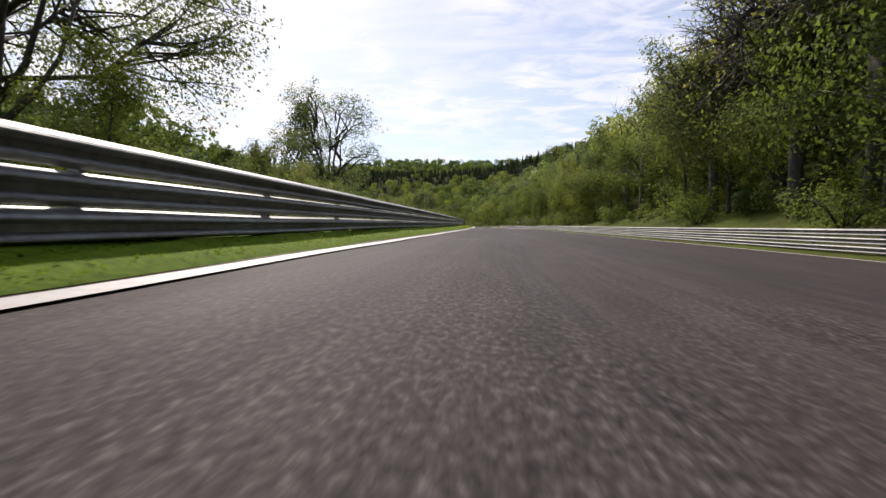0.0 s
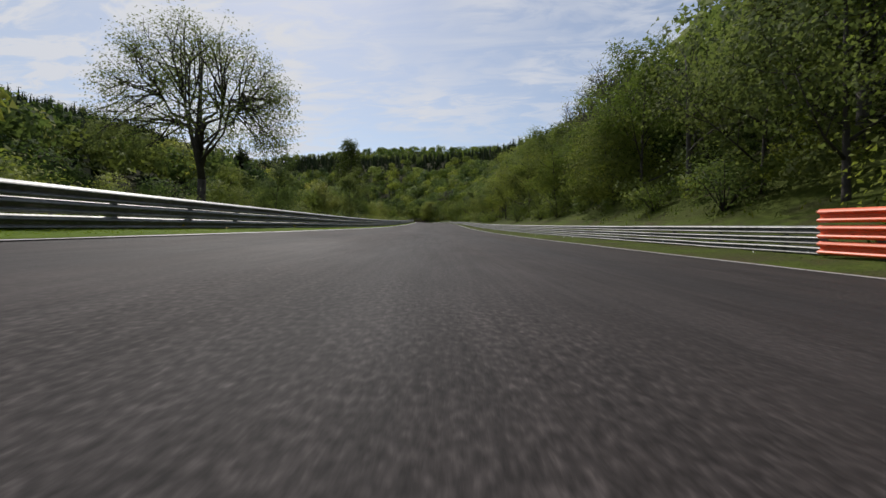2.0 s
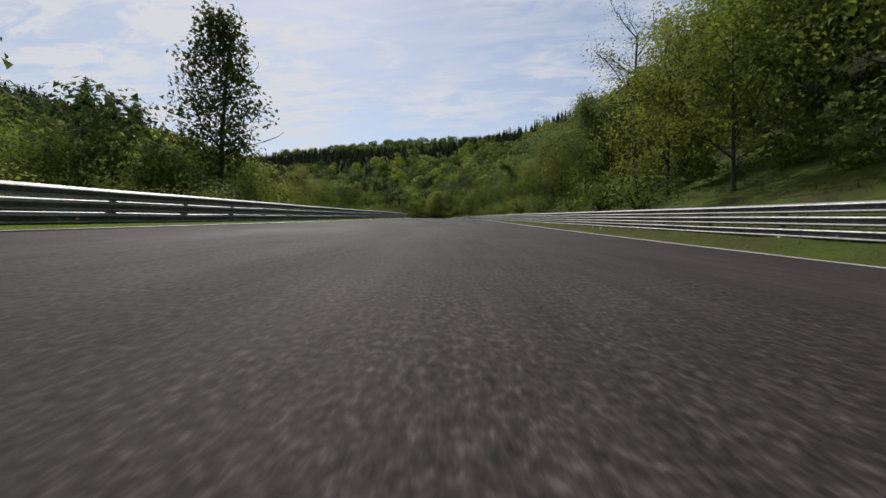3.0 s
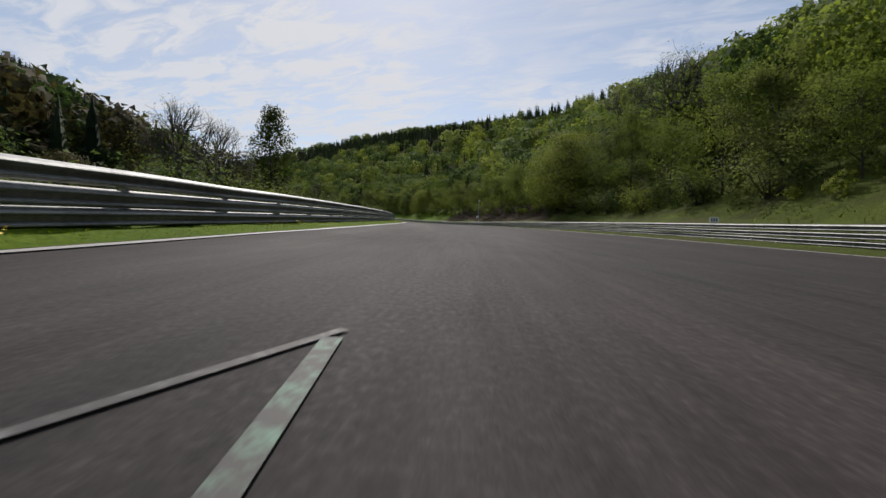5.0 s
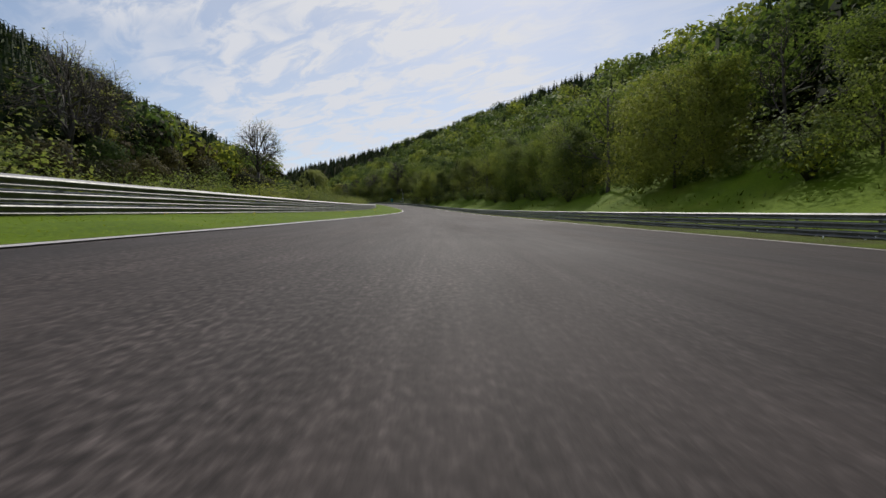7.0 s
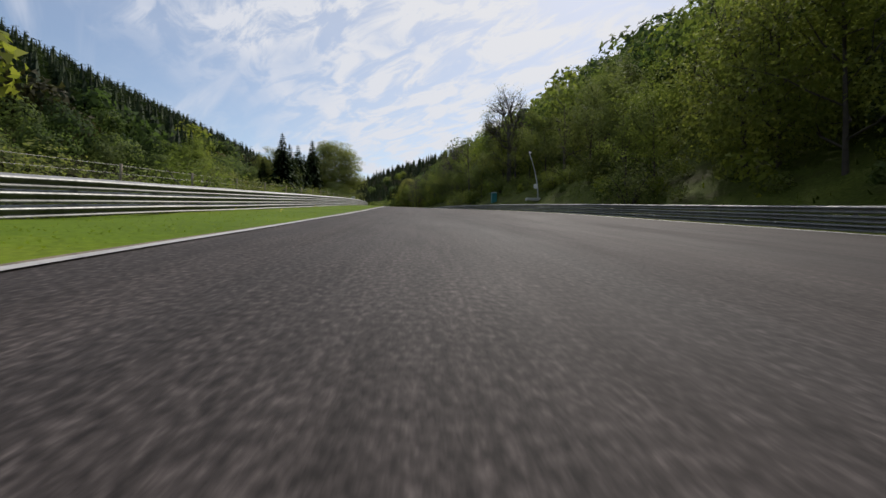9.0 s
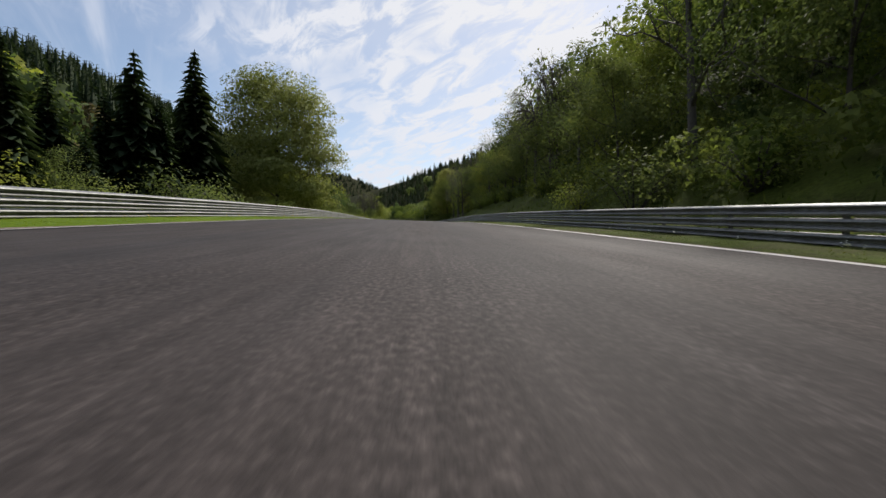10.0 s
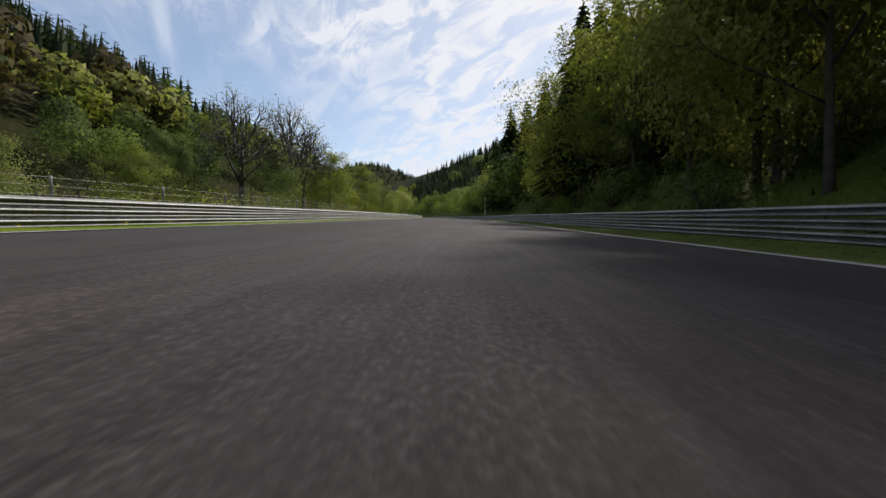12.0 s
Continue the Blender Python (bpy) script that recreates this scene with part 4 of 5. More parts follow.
rng = np.random.default_rng(11)
FRESH = "leafy broadleaf tree in fresh spring green on the bank"
kinds = {
    "fresh": [broadleaf(rng, 5.2, 2.3, 3600, 0.15, LEAF, FRESH, bare=0.08, count=13), broadleaf(rng, 6.2, 2.4, 4000, 0.16, LEAF, FRESH, bare=0.12, count=13), broadleaf(rng, 4.2, 2.2, 3200, 0.14, LEAF, FRESH, bare=0.05, count=12)],
    "deep": [broadleaf(rng, 6.4, 2.5, 4000, 0.17, LEAF_DEEP, "dense dark green broadleaf tree at the wood's edge", bare=0.10, count=13), broadleaf(rng, 5.2, 2.4, 3600, 0.16, LEAF_DEEP, "shaded dark green broadleaf tree at the wood's edge", bare=0.12)],
    "pale": [broadleaf(rng, 3.6, 1.9, 2600, 0.13, LEAF_PALE, "low willow with pale grey-green leaves", bare=0.05, fill=1.25), broadleaf(rng, 4.4, 2.1, 2800, 0.14, LEAF_PALE, "rounded willow with pale spring leaves", bare=0.08, fill=1.2)],
    "bare": [broadleaf(rng, 6.6, 2.2, 700, 0.09, LEAF, "tall thinly leafed tree with bare twigs", 3, 0.3, PALE_BARK, 1.1, twigs=4, girth=0.015), broadleaf(rng, 5.6, 2.4, 420, 0.08, LEAF_PALE, "open-crowned tree with mostly bare branches", 3, 0.3, BARK, 1.1, twigs=5, girth=0.016)],
    "airy": [dome_tree(rng, 6.2, 3.0, 30000, 0.034, LEAF_PALE, "wide dome-shaped tree with thin young leaves"), arching_tree(rng, 6.0, 2.9, 13000, 0.045, LEAF_PALE, "many-stemmed willow with arching limbs and a thin airy crown", 5)],
    "round": [round_tree(rng, 10.5, 4.0, 56000, 0.082, LEAF_PALE, "large round broadleaf tree leafed down to the ground"), round_tree(rng, 4.2, 2.0, 17000, 0.043, LEAF, "bushy young tree in bright fresh green"), round_tree(rng, 9.2, 3.3, 34000, 0.07, LEAF_PALE, "tall dense broadleaf tree standing over the guard rail")],
    "lone": [dome_tree(rng, 6.8, 2.75, 24000, 0.038, LEAF_PALE, "lone dome-shaped tree with a dark trunk and thin young leaves", 3, 0.27)],
    "leafless": [dome_tree(rng, 6.0, 2.0, 900, 0.05, LEAF_PALE, "open tree with nearly bare fine branches", 3, 0.3, PALE_BARK), dome_tree(rng, 6.6, 1.7, 1300, 0.05, LEAF, "tall slender tree with nearly bare branches", 3, 0.35, PALE_BARK)],
    "poplar": [poplar(rng, 10.2, 2.0, "tall narrow poplar with a dark open crown")],
    "spruce": [spruce(rng, 7.5, 2.0, 34, 19, "tall dark green spruce in the forest"), spruce(rng, 6.2, 1.8, 30, 18, "dark green spruce in the forest")],
    "bush": [bush(rng, 1.3, 1.5, 1100, 0.09, LEAF, "low leafy bush in fresh green"), bush(rng, 1.6, 1.7, 1200, 0.10, LEAF_DEEP, "dark green thicket bush"), bush(rng, 1.1, 1.5, 1000, 0.08, LEAF_PALE, "pale flowering bush beside the rail")],
}
for group in kinds.values():
    for ob in group:
        ob.location = (300, -300, -200)
used = set()


def land_at(s, lat):
    th, x, y, z, bank, half = along(s)
    px, py = float(x - math.cos(th) * lat), float(y - math.sin(th) * lat)
    ll, rl = float(left_rail(np.array([s]))[0][0]), float(right_rail(np.array([s]))[0][0])
    if rl - 9 < lat < ll + 9:
        return Vector(at(np.array([s]), np.array([lat]), side_height(np.array([s]), np.array([lat])))[0])
    return Vector((px, py, float(land([px], [py])[0][0])))


def plant(kind, which, s, lat, scale=1.0, turn=None, tall=1.0, lean=0.0):
    """Sets a tree of a kind on the land beside the road."""
    ob = kinds[kind][which % len(kinds[kind])]
    p = land_at(s, lat)
    turn = rng.uniform(0, 6.28) if turn is None else turn
    m = Matrix.Translation(p - Vector((0, 0, 0.06))) @ Matrix.Rotation(turn, 4, "Z") @ Matrix.Rotation(lean, 4, "X")
    if ob.name not in used:
        used.add(ob.name)
        made = ob
        made.matrix_basis = m
    else:
        made = copy_thing(ob, m)
    made.scale = (scale, scale, scale * tall)
    return made


def right_of(s):
    return float(right_rail(np.array([float(s)]))[0][0])


def left_of(s):
    return float(left_rail(np.array([float(s)]))[0][0])



# the wood's edge on the right-hand bank: the nearest rows as single trees
spots_mid = {"fresh": [], "deep": [], "pale": [], "spruce": [], "twigs": []}


def mid(kind, s, lat, high):
    spots_mid[kind].append((tuple(land_at(s, lat)), high))


s = 3.0
i = 0
while s < 660:
    foot = float(BANK_FOOT(s))
    near = foot + rng.uniform(0.3, 1.3)
    dark = s > 330
    k = rng.random()
    if dark:
        kind = "deep" if k < 0.36 else "fresh" if k < 0.70 else "bare"
    else:
        kind = "fresh" if k < 0.52 else "deep" if k < 0.78 else "bare"
    size = float(np.interp(s, [0, 40, 50, 80, 130, 145, 192, 200, 232, 240, 255, 262, 300, 320, 390, 396, 424, 440], [1.5, 1.4, 1.25, 1.2, 1.2, 0.9, 0.9, 1.05, 1.05, 0.9, 0.9, 1.08, 1.05, 1.1, 1.1, 1.2, 1.2, 0.95]))
    if 218 < s < 262:
        near += 1.2
    if 350 < s < 372:
        near += 1.9
    if 82 < s < 114:
        near += 0.9
    if 385 < s < 446:
        near += 1.9
    if 262 < s < 330 or 180 < s < 218:
        near += 1.5
    if s < 480:
        plant(kind, i, s, right_of(s) - near - 0.6, size * rng.uniform(0.8, 1.1))
    else:
        mid("fresh" if kind == "bare" else kind, s, right_of(s) - near - 0.6, 6.0 * size * rng.uniform(0.7, 1.1))
    if s < 480 and rng.random() < 0.7 and not 218 < s < 262:
        plant("bush", (0 if rng.random() < 0.5 else 1), s + rng.uniform(-1, 1), right_of(s) - near + 0.5, rng.uniform(0.7, 1.25))
    for row in (1, 2, 3) if not dark else (1, 2) if s < 440 else (1,):
        k = rng.random()
        kind = ("fresh" if k < 0.5 else "deep" if k < 0.85 else "pale" if k < 0.93 else "spruce") if not dark else ("deep" if k < 0.4 else "spruce" if k < 0.5 else "fresh")
        mid(kind, s + rng.uniform(-1.2, 1.2), right_of(s) - near - 0.6 - row * 3.2 - rng.uniform(0, 1.4), 6.0 * size * rng.uniform(0.85, 1.25))
    s += rng.uniform(2.7, 4.2)
    i += 1
# trees crowding the rail where the road leaves the valley
for s in np.arange(494, 560, 3.6):
    mid(("fresh", "deep", "pale")[int(rng.integers(0, 3))], s, right_of(s) - rng.uniform(1.0, 2.6), rng.uniform(5.0, 8.0))
# tall bare-topped trees standing over the bank
for s, d, k in ((9, 3.6, 1.7), (11.5, 4.4, 1.8), (14, 3.9, 1.6), (17, 5.2, 1.8), (20, 4.2, 1.5), (82, 6.5, 1.2), (99, 7.0, 1.25), (104, 7.5, 1.3), (205, 8, 1.2), (212, 9, 1.3), (371, 5, 1.4), (396, 4.8, 1.3), (415, 6.6, 1.2), (433, 5.6, 1.3), (452, 4.6, 1.4), (456, 5.2, 1.3)):
    plant("leafless", int(s), s, right_of(s) - d, k)
for s, d, k in ((463, 5.4, 1.5), (467.5, 4.2, 1.5), (470.5, 3.4, 1.45), (474, 5.5, 1.5), (479, 4.5, 1.35), (488, 5.0, 1.5), (492, 4.0, 1.45), (498, 3.2, 1.6), (504, 4.4, 1.6), (511, 3.6, 1.5), (520, 4.4, 1.6), (530, 4.0, 1.55), (541, 5.0, 1.6)):
    plant("spruce", int(s), s, right_of(s) - d, k)

for s, d, k in ((433, 3.4, 1.0), (449, 2.3, 1.13), (453, 2.4, 1.24), (457.5, 2.5, 1.25), (462, 2.8, 1.2), (468, 2.6, 1.35), (475, 2.8, 1.35)):
    plant("fresh", 1, s, right_of(s) - d, k, tall=1.12)

for s, d, k in ((429, 2.6, 1.2), (432.5, 2.4, 1.3), (436.5, 2.8, 1.25), (441, 2.6, 1.25)):
    plant("bare", int(s), s, right_of(s) - d, k)

# scrub, willows and single trees on the left
def scrub(s0, s1, step, d0, d1, kinds_, size):
    global i
    s = s0
    while s < s1:
        kind = kinds_[int(rng.integers(0, len(kinds_)))]
        plant(kind, int(rng.integers(0, 9)), s, left_of(s) + rng.uniform(d0, d1), size * rng.uniform(0.75, 1.2))
        s += step * rng.uniform(0.7, 1.3)
        i += 1


scrub(6, 330, 2.6, 1.2, 2.4, ("bush",), 0.62)
scrub(330, 480, 3.0, 2.0, 3.4, ("bush",), 0.8)
scrub(5, 24, 2.6, 4.5, 7.0, ("deep", "fresh", "pale"), 0.55)
scrub(24, 84, 3.0, 5.0, 9.0, ("pale", "pale", "bush"), 0.62)
scrub(92, 165, 2.4, 3.5, 8.0, ("pale", "deep", "pale", "fresh"), 0.64)
scrub(165, 205, 3.0, 8.0, 12.0, ("bush",), 0.6)
for s in np.arange(98, 168, 0.9):
    mid("pale" if rng.random() < 0.4 else "deep" if rng.random() < 0.7 else "fresh", s, left_of(s) + rng.uniform(4.5, 13), rng.uniform(2.6, 4.6))
for s in np.arange(9, 24, 0.9):
    mid("deep", s, left_of(s) + rng.uniform(7.5, 13), rng.uniform(2.6, 4.2))
for s in np.arange(22, 96, 1.1):
    mid("pale" if rng.random() < 0.6 else "deep", s, left_of(s) + rng.uniform(6.0, 15), rng.uniform(1.6, 3.2))
# up to s 340 most crowns take the dark brown, as painted shade
for s in np.arange(172, 520, 1.5):
    mid("twigs" if s < 340 and rng.random() < 0.75 else "deep", s, left_of(s) + rng.uniform(12.5, 19), rng.uniform(2.4, 4.0) if s < 340 else rng.uniform(3.0, 4.6))
scrub(215, 250, 4.0, 4.0, 8.0, ("pale", "bush"), 0.5)
scrub(250, 300, 3.0, 3.0, 8.0, ("bush",), 0.9)
scrub(250, 300, 2.2, 0.9, 1.8, ("bush",), 0.65)
scrub(300, 332, 3.0, 4.0, 9.0, ("pale", "bush", "bush"), 0.45)
scrub(332, 385, 3.0, 5.5, 10.0, ("pale", "fresh", "bush", "fresh"), 0.62)
scrub(375, 399, 1.25, 7.5, 12.0, ("deep", "spruce", "spruce", "spruce"), 0.85)
scrub(408, 470, 2.2, 6.0, 11.0, ("deep", "deep", "pale", "bare", "fresh"), 0.60)
scrub(470, 520, 3.2, 3.0, 9.0, ("pale", "deep", "fresh", "bare"), 0.85)
for s in np.arange(520, 660, 2.4):
    mid("pale" if rng.random() < 0.4 else "deep", s, left_of(s) + rng.uniform(3, 10), rng.uniform(3.5, 6))
plant("airy", 0, 4.8, left_of(4) + 7.0, 1.2)
plant("airy", 1, 30.0, left_of(31) + 9.8, 1.45)
plant("lone", 0, 87.8, left_of(88) + 5.6, 1.12)
plant("poplar", 0, 129.7, 11.6, 1.08)
plant("poplar", 0, 56.5, 25.0, 1.35)
plant("poplar", 0, 227.2, 16.2, 1.10)
for s, lat, k in ((204.3, 15.8, 1.05), (210.0, 15.8, 1.05), (278, 21, 1.25), (282, 22, 1.2), (309, 19.4, 1.4), (472, 9.5, 1.15), (468, 10.5, 1.1), (476, 10, 1.05)):
    plant("leafless", int(s), s, lat, k)
plant("round", 0, 401.0, 9.4, 1.0)
plant("spruce", 0, 394.5, 12.0, 1.32)
plant("spruce", 1, 391.5, 13.5, 1.4)
plant("spruce", 1, 397.5, 13.5, 1.35)
for s, d, k in ((455.5, 2.9, 0.76),):
    plant("round", 2, s, right_of(s) - d, k, tall=1.36)
# bright young trees at the wood's edge
for s, d, k in ((212.5, 4.4, 1.5), (216.5, 4.8, 1.35), (221.0, 6.0, 1.3), (271.5, 4.6, 1.25), (284.0, 4.9, 1.1), (296.0, 5.0, 1.2), (186.0, 4.2, 1.0), (40.0, 4.0, 1.2), (48.0, 4.2, 1.3), (93.0, 4.6, 1.1), (341.0, 3.6, 1.2)):
    plant("round", 1, s, right_of(s) - d, k)
for s, lat, k in ((150, 34, 1.2), (157, 36, 1.3), (166, 38, 1.2), (70, 36, 1.2), (66, 33, 1.1), (290, 24, 0.7), (293, 25, 0.6)):
    plant("spruce", int(s), s, lat, k)

# ---- far woods: one mesh of many small trees for each hillside ----


def heap(rng, high, cards, size):
    """A billowing crown: leaf sprays over the shells of a few lobes."""
    lobes = 4
    c = np.stack([rng.normal(0, 0.13, lobes), rng.normal(0, 0.13, lobes), rng.uniform(0.34, 0.68, lobes)], -1) * high
    c[0] = (0, 0, 0.62 * high)
    r = rng.uniform(0.20, 0.31, lobes) * high
    k = rng.integers(0, lobes, cards)
    d = rng.normal(0, 1, (cards, 3))
    d[:, 2] += 0.25
    d /= np.linalg.norm(d, axis=1, keepdims=True)
    p = c[k] + d * (r[k] * rng.uniform(0.72, 1.08, cards))[:, None]
    n = d + rng.normal(0, 0.38, (cards, 3))
    n /= np.linalg.norm(n, axis=1, keepdims=True)
    a = np.cross(n, rng.normal(0, 1, (cards, 3)))
    a /= np.linalg.norm(a, axis=1, keepdims=True) + 1e-9
    b = np.cross(n, a)
    q = (size * high * rng.uniform(0.6, 1.4, cards))[:, None]
    out = p - np.array([0, 0, 0.5 * high])
    soft = d * 0.75 + 0.55 * out / (np.linalg.norm(out, axis=1, keepdims=True) + 1e-6) + rng.normal(0, 0.16, d.shape)
    return rounded(np.stack([p - a * q, p + a * q * 0.7 - b * q * 0.8, p + a * q * 0.5 + b * q], 1), soft)


def far_wood(name, label, spots, mats, conifer, rng, cards=210, size=0.055):
    """spots: places with heights. Broadleaf crowns are billowing heaps of sprays, conifers jagged spires."""
    pts, tones = [], []
    for (x, y, z), high in spots:
        if conifer:
            high = 2.6 + 0.62 * high
            q = spruce_cards(rng, high, high * rng.uniform(0.24, 0.33), 9 if cards < 300 else 22, 8 if cards < 300 else 15, False)
        else:
            q = heap(rng, high, cards, size)
        pts.append(q + np.array([x, y, z - 0.2, 0, 0, 0]))
        tones.append(np.full(len(q) // 3, rng.uniform(0.0, 1.0) if not conifer else rng.uniform(0.3, 0.8)))
    tagged(new(name, card_mesh(name, np.concatenate(pts), mats, 3, np.concatenate(tones))), label, "woodland", kind="stuff")


def scatter(rng, s0, s1, d0, d1, side, step, high):
    out_s, out_l, out_d = [], [], []
    for ss in np.arange(s0, s1, step):
        for dd in np.arange(d0, d1, step * 0.92):
            out_s.append(ss + rng.uniform(-0.6, 0.6) * step)
            out_l.append((left_of(ss) + dd if side > 0 else right_of(ss) - dd) + rng.uniform(-0.6, 0.6) * step)
            out_d.append(dd)
    out_s, out_l = np.array(out_s), np.array(out_l)
    th, x, y, *_ = along(out_s)
    px, py = x - np.cos(th) * out_l, y - np.sin(th) * out_l
    z = land(px, py)[0]
    h = rng.uniform(0.6, 1.35, len(px)) * high
    return [((a, b, c), hh) for a, b, c, hh in zip(px, py, z, h)], out_d


for kind, mat, label in (("fresh", LEAF, "spring-green broadleaf trees behind the wood's edge"), ("deep", LEAF_DEEP, "dark green broadleaf trees behind the wood's edge"), ("pale", LEAF_PALE, "pale budding trees behind the wood's edge"), ("twigs", TWIGS_AND_SHADE, "dark brown trees behind the scrub with shade in their colour")):
    far_wood("bank_wood", label, spots_mid[kind], mat, False, rng, 1300, 0.0195)
far_wood("bank_spruces", "dark spruces behind the wood's edge", spots_mid["spruce"], NEEDLE, True, rng, 400)

# undergrowth on the bank and behind the left-hand rail
under = {"deep": [], "fresh": [], "pale": []}
for s in np.arange(2, 480, 1.25):
    foot = float(BANK_FOOT(s))
    if 350 < s < 372:
        foot += 0.8
    if 385 < s < 446:
        foot += 1.6
    for d in np.arange(foot + (0.4 if not 215 < s < 250 else 1.6) + (1.2 if 250 <= s < 330 else 0.7 if 60 < s < 125 or 140 < s < 215 else 0), 11, 1.4):
        if rng.random() < 0.92:
            q = s + rng.uniform(-0.7, 0.7)
            under["deep" if rng.random() < 0.6 else "fresh"].append((tuple(land_at(q, right_of(q) - d - rng.uniform(0, 1.2))), rng.uniform(0.7, 1.7)))
    for d in np.arange(2.2, 10, 1.9):
        if rng.random() < 0.7:
            q = s + rng.uniform(-0.7, 0.7)
            under["pale" if rng.random() < 0.45 else "deep"].append((tuple(land_at(q, left_of(q) + d + rng.uniform(0, 1.5))), rng.uniform(0.5, 1.0 + 0.04 * d)))
far_wood("undergrowth", "dark green undergrowth on the wooded bank", under["deep"], LEAF_DEEP, False, rng, 230, 0.045)
far_wood("undergrowth", "fresh green undergrowth on the wooded bank", under["fresh"], LEAF, False, rng, 230, 0.045)
far_wood("undergrowth", "pale scrub behind the guard rail", under["pale"], LEAF_PALE, False, rng, 210, 0.048)

wood, deep_in = scatter(rng, 0, 720, 15, 126, -1, 5.0, 7.4)
sets = [[], [], [], []]
for w, d in zip(wood, deep_in):
    zn = noise.noise(Vector((w[0][0] * 0.022, w[0][1] * 0.022, 3))) + rng.normal(0, 0.10) + (0.50 if 52 < d < 110 else 0) + (0.30 if 56 < d and w[0][1] > 330 else 0) + (0.5 if w[0][0] < -330 else 0)
    p = rng.random()
    sets[3 if zn > 0.27 else 0 if p < 0.5 else 1 if p < 0.84 else 2].append(w)
far_wood("hillside_wood", "spring-green broadleaf wood covering the hillside", sets[0], LEAF, False, rng, 380, 0.036)
far_wood("hillside_wood", "darker green broadleaf wood covering the hillside", sets[1], LEAF_DEEP, False, rng, 380, 0.036)
far_wood("hillside_wood", "pale budding broadleaf trees scattered on the hillside", sets[2], LEAF_PALE, False, rng)
far_wood("spruce_wood", "dark spruce stands among the broadleaf wood", sets[3], NEEDLE, True, rng)
other = [[], [], [], [], []]
near_slope, near_in = scatter(rng, -5, 170, 26, 90, 1, 3.2, 5.4)
far_slope, far_in = scatter(rng, 170, 720, 19, 100, 1, 2.9, 5.4)
slope = near_slope + far_slope
slope_s = land([w[0][0] for w in slope], [w[0][1] for w in slope])[1]
for w, d, q in zip(slope, near_in + far_in, slope_s):
    d = d + 14 * noise.noise(Vector((w[0][0] * 0.04, w[0][1] * 0.04, 9)))
    p = rng.random()
    if q < 170:
        k = (1 if p < 0.55 else 2 if p < 0.85 else 3) if d < 36 else 3
    elif q < 260:
        k = (4 if p < 0.55 else 1 if p < 0.65 else 3) if d < 52 else 3
    elif q < 425:
        k = (1 if p < 0.30 else 4 if p < 0.7 else 0 if p < 0.92 else 2) if d < 21 else 3
    else:
        k = (0 if p < 0.25 else 1 if p < 0.7 else 2 if p < 0.85 else 4) if d < 20 else 3
    other[k].append(w)
far_wood("slope_wood", "spring-green broadleaf trees on the valley's other side", other[0], LEAF, False, rng, 320, 0.041)
far_wood("slope_wood", "dark green broadleaf trees on the valley's other side", other[1], LEAF_DEEP, False, rng, 320, 0.041)
far_wood("slope_wood", "brown leafless wood on the valley's other side", other[4], TWIGS_AND_SHADE, False, rng, 320, 0.041)
far_wood("slope_wood", "pale budding trees on the valley's other side", other[2], LEAF_PALE, False, rng, 320, 0.041)
far_wood("spruce_wood", "dark spruce forest covering the valley's other side", other[3], NEEDLE, True, rng)
# the round hill that closes the valley
spots = []
for _ in range(1100):
    a, r = rng.uniform(0, 6.283), 150 * math.sqrt(rng.random())
    x, y = HILL[0] + 30 + r * math.cos(a), HILL[1] + r * math.sin(a)
    spots.append(((x, y, float(land([x], [y])[0][0])), rng.uniform(6, 9)))
# the pale wood on the crest behind the spruces
crest, _ = scatter(rng, 270, 500, 126, 226, -1, 8.0, 7.5)
far_wood("spruce_wood", "dark wooded round hill closing the valley", spots, NEEDLE, True, rng)
far_wood("crest_wood", "pale spring-green broadleaf wood along the hill's crest", crest, LEAF, False, rng, 150, 0.06)


# ---- grass and flowers on the verges ----


def add_grass(side, rail, seed):
    rng = np.random.default_rng(seed)
    n = 180000
    s = rng.uniform(-4, 470, n)
    half = np.interp(s, GRID, G_HALF)
    rl, rz = rail(s)
    edge = half + 0.085
    f = rng.uniform(0, 1.15, n) ** 0.9
    lat = edge + (np.abs(rl) - edge) * f
    up = np.where(f < 1, 0.02 + (rz - 0.02) * np.clip(f, 0, 1) ** 0.8, rz)
    foot = at(s, side * lat, up)
    h = rng.uniform(0.006, 0.015, n) * np.where(f > 0.92, 2.0, 1.0)
    w = rng.uniform(0.003, 0.007, n)
    a = rng.uniform(0, 6.283, n)
    d = np.stack([np.cos(a), np.sin(a), 0 * a], -1)
    lean = rng.normal(0, 1.1, (n, 3)) * np.array([1, 1, 0.2]) * h[:, None]
    up_v = np.array([0, 0, 1.0]) * h[:, None]
    q = np.stack([foot - d * w[:, None], foot + up_v + lean, foot + d * w[:, None]], 1)
    soft = rng.normal(0, 0.25, (n, 3)) + np.array([0, 0, 1.0])
    tagged(new("grass", card_mesh("grass", rounded(q, soft), BLADE if side > 0 else OLIVE, 3)), "short fresh green grass blades on the verge", "grass", kind="stuff")


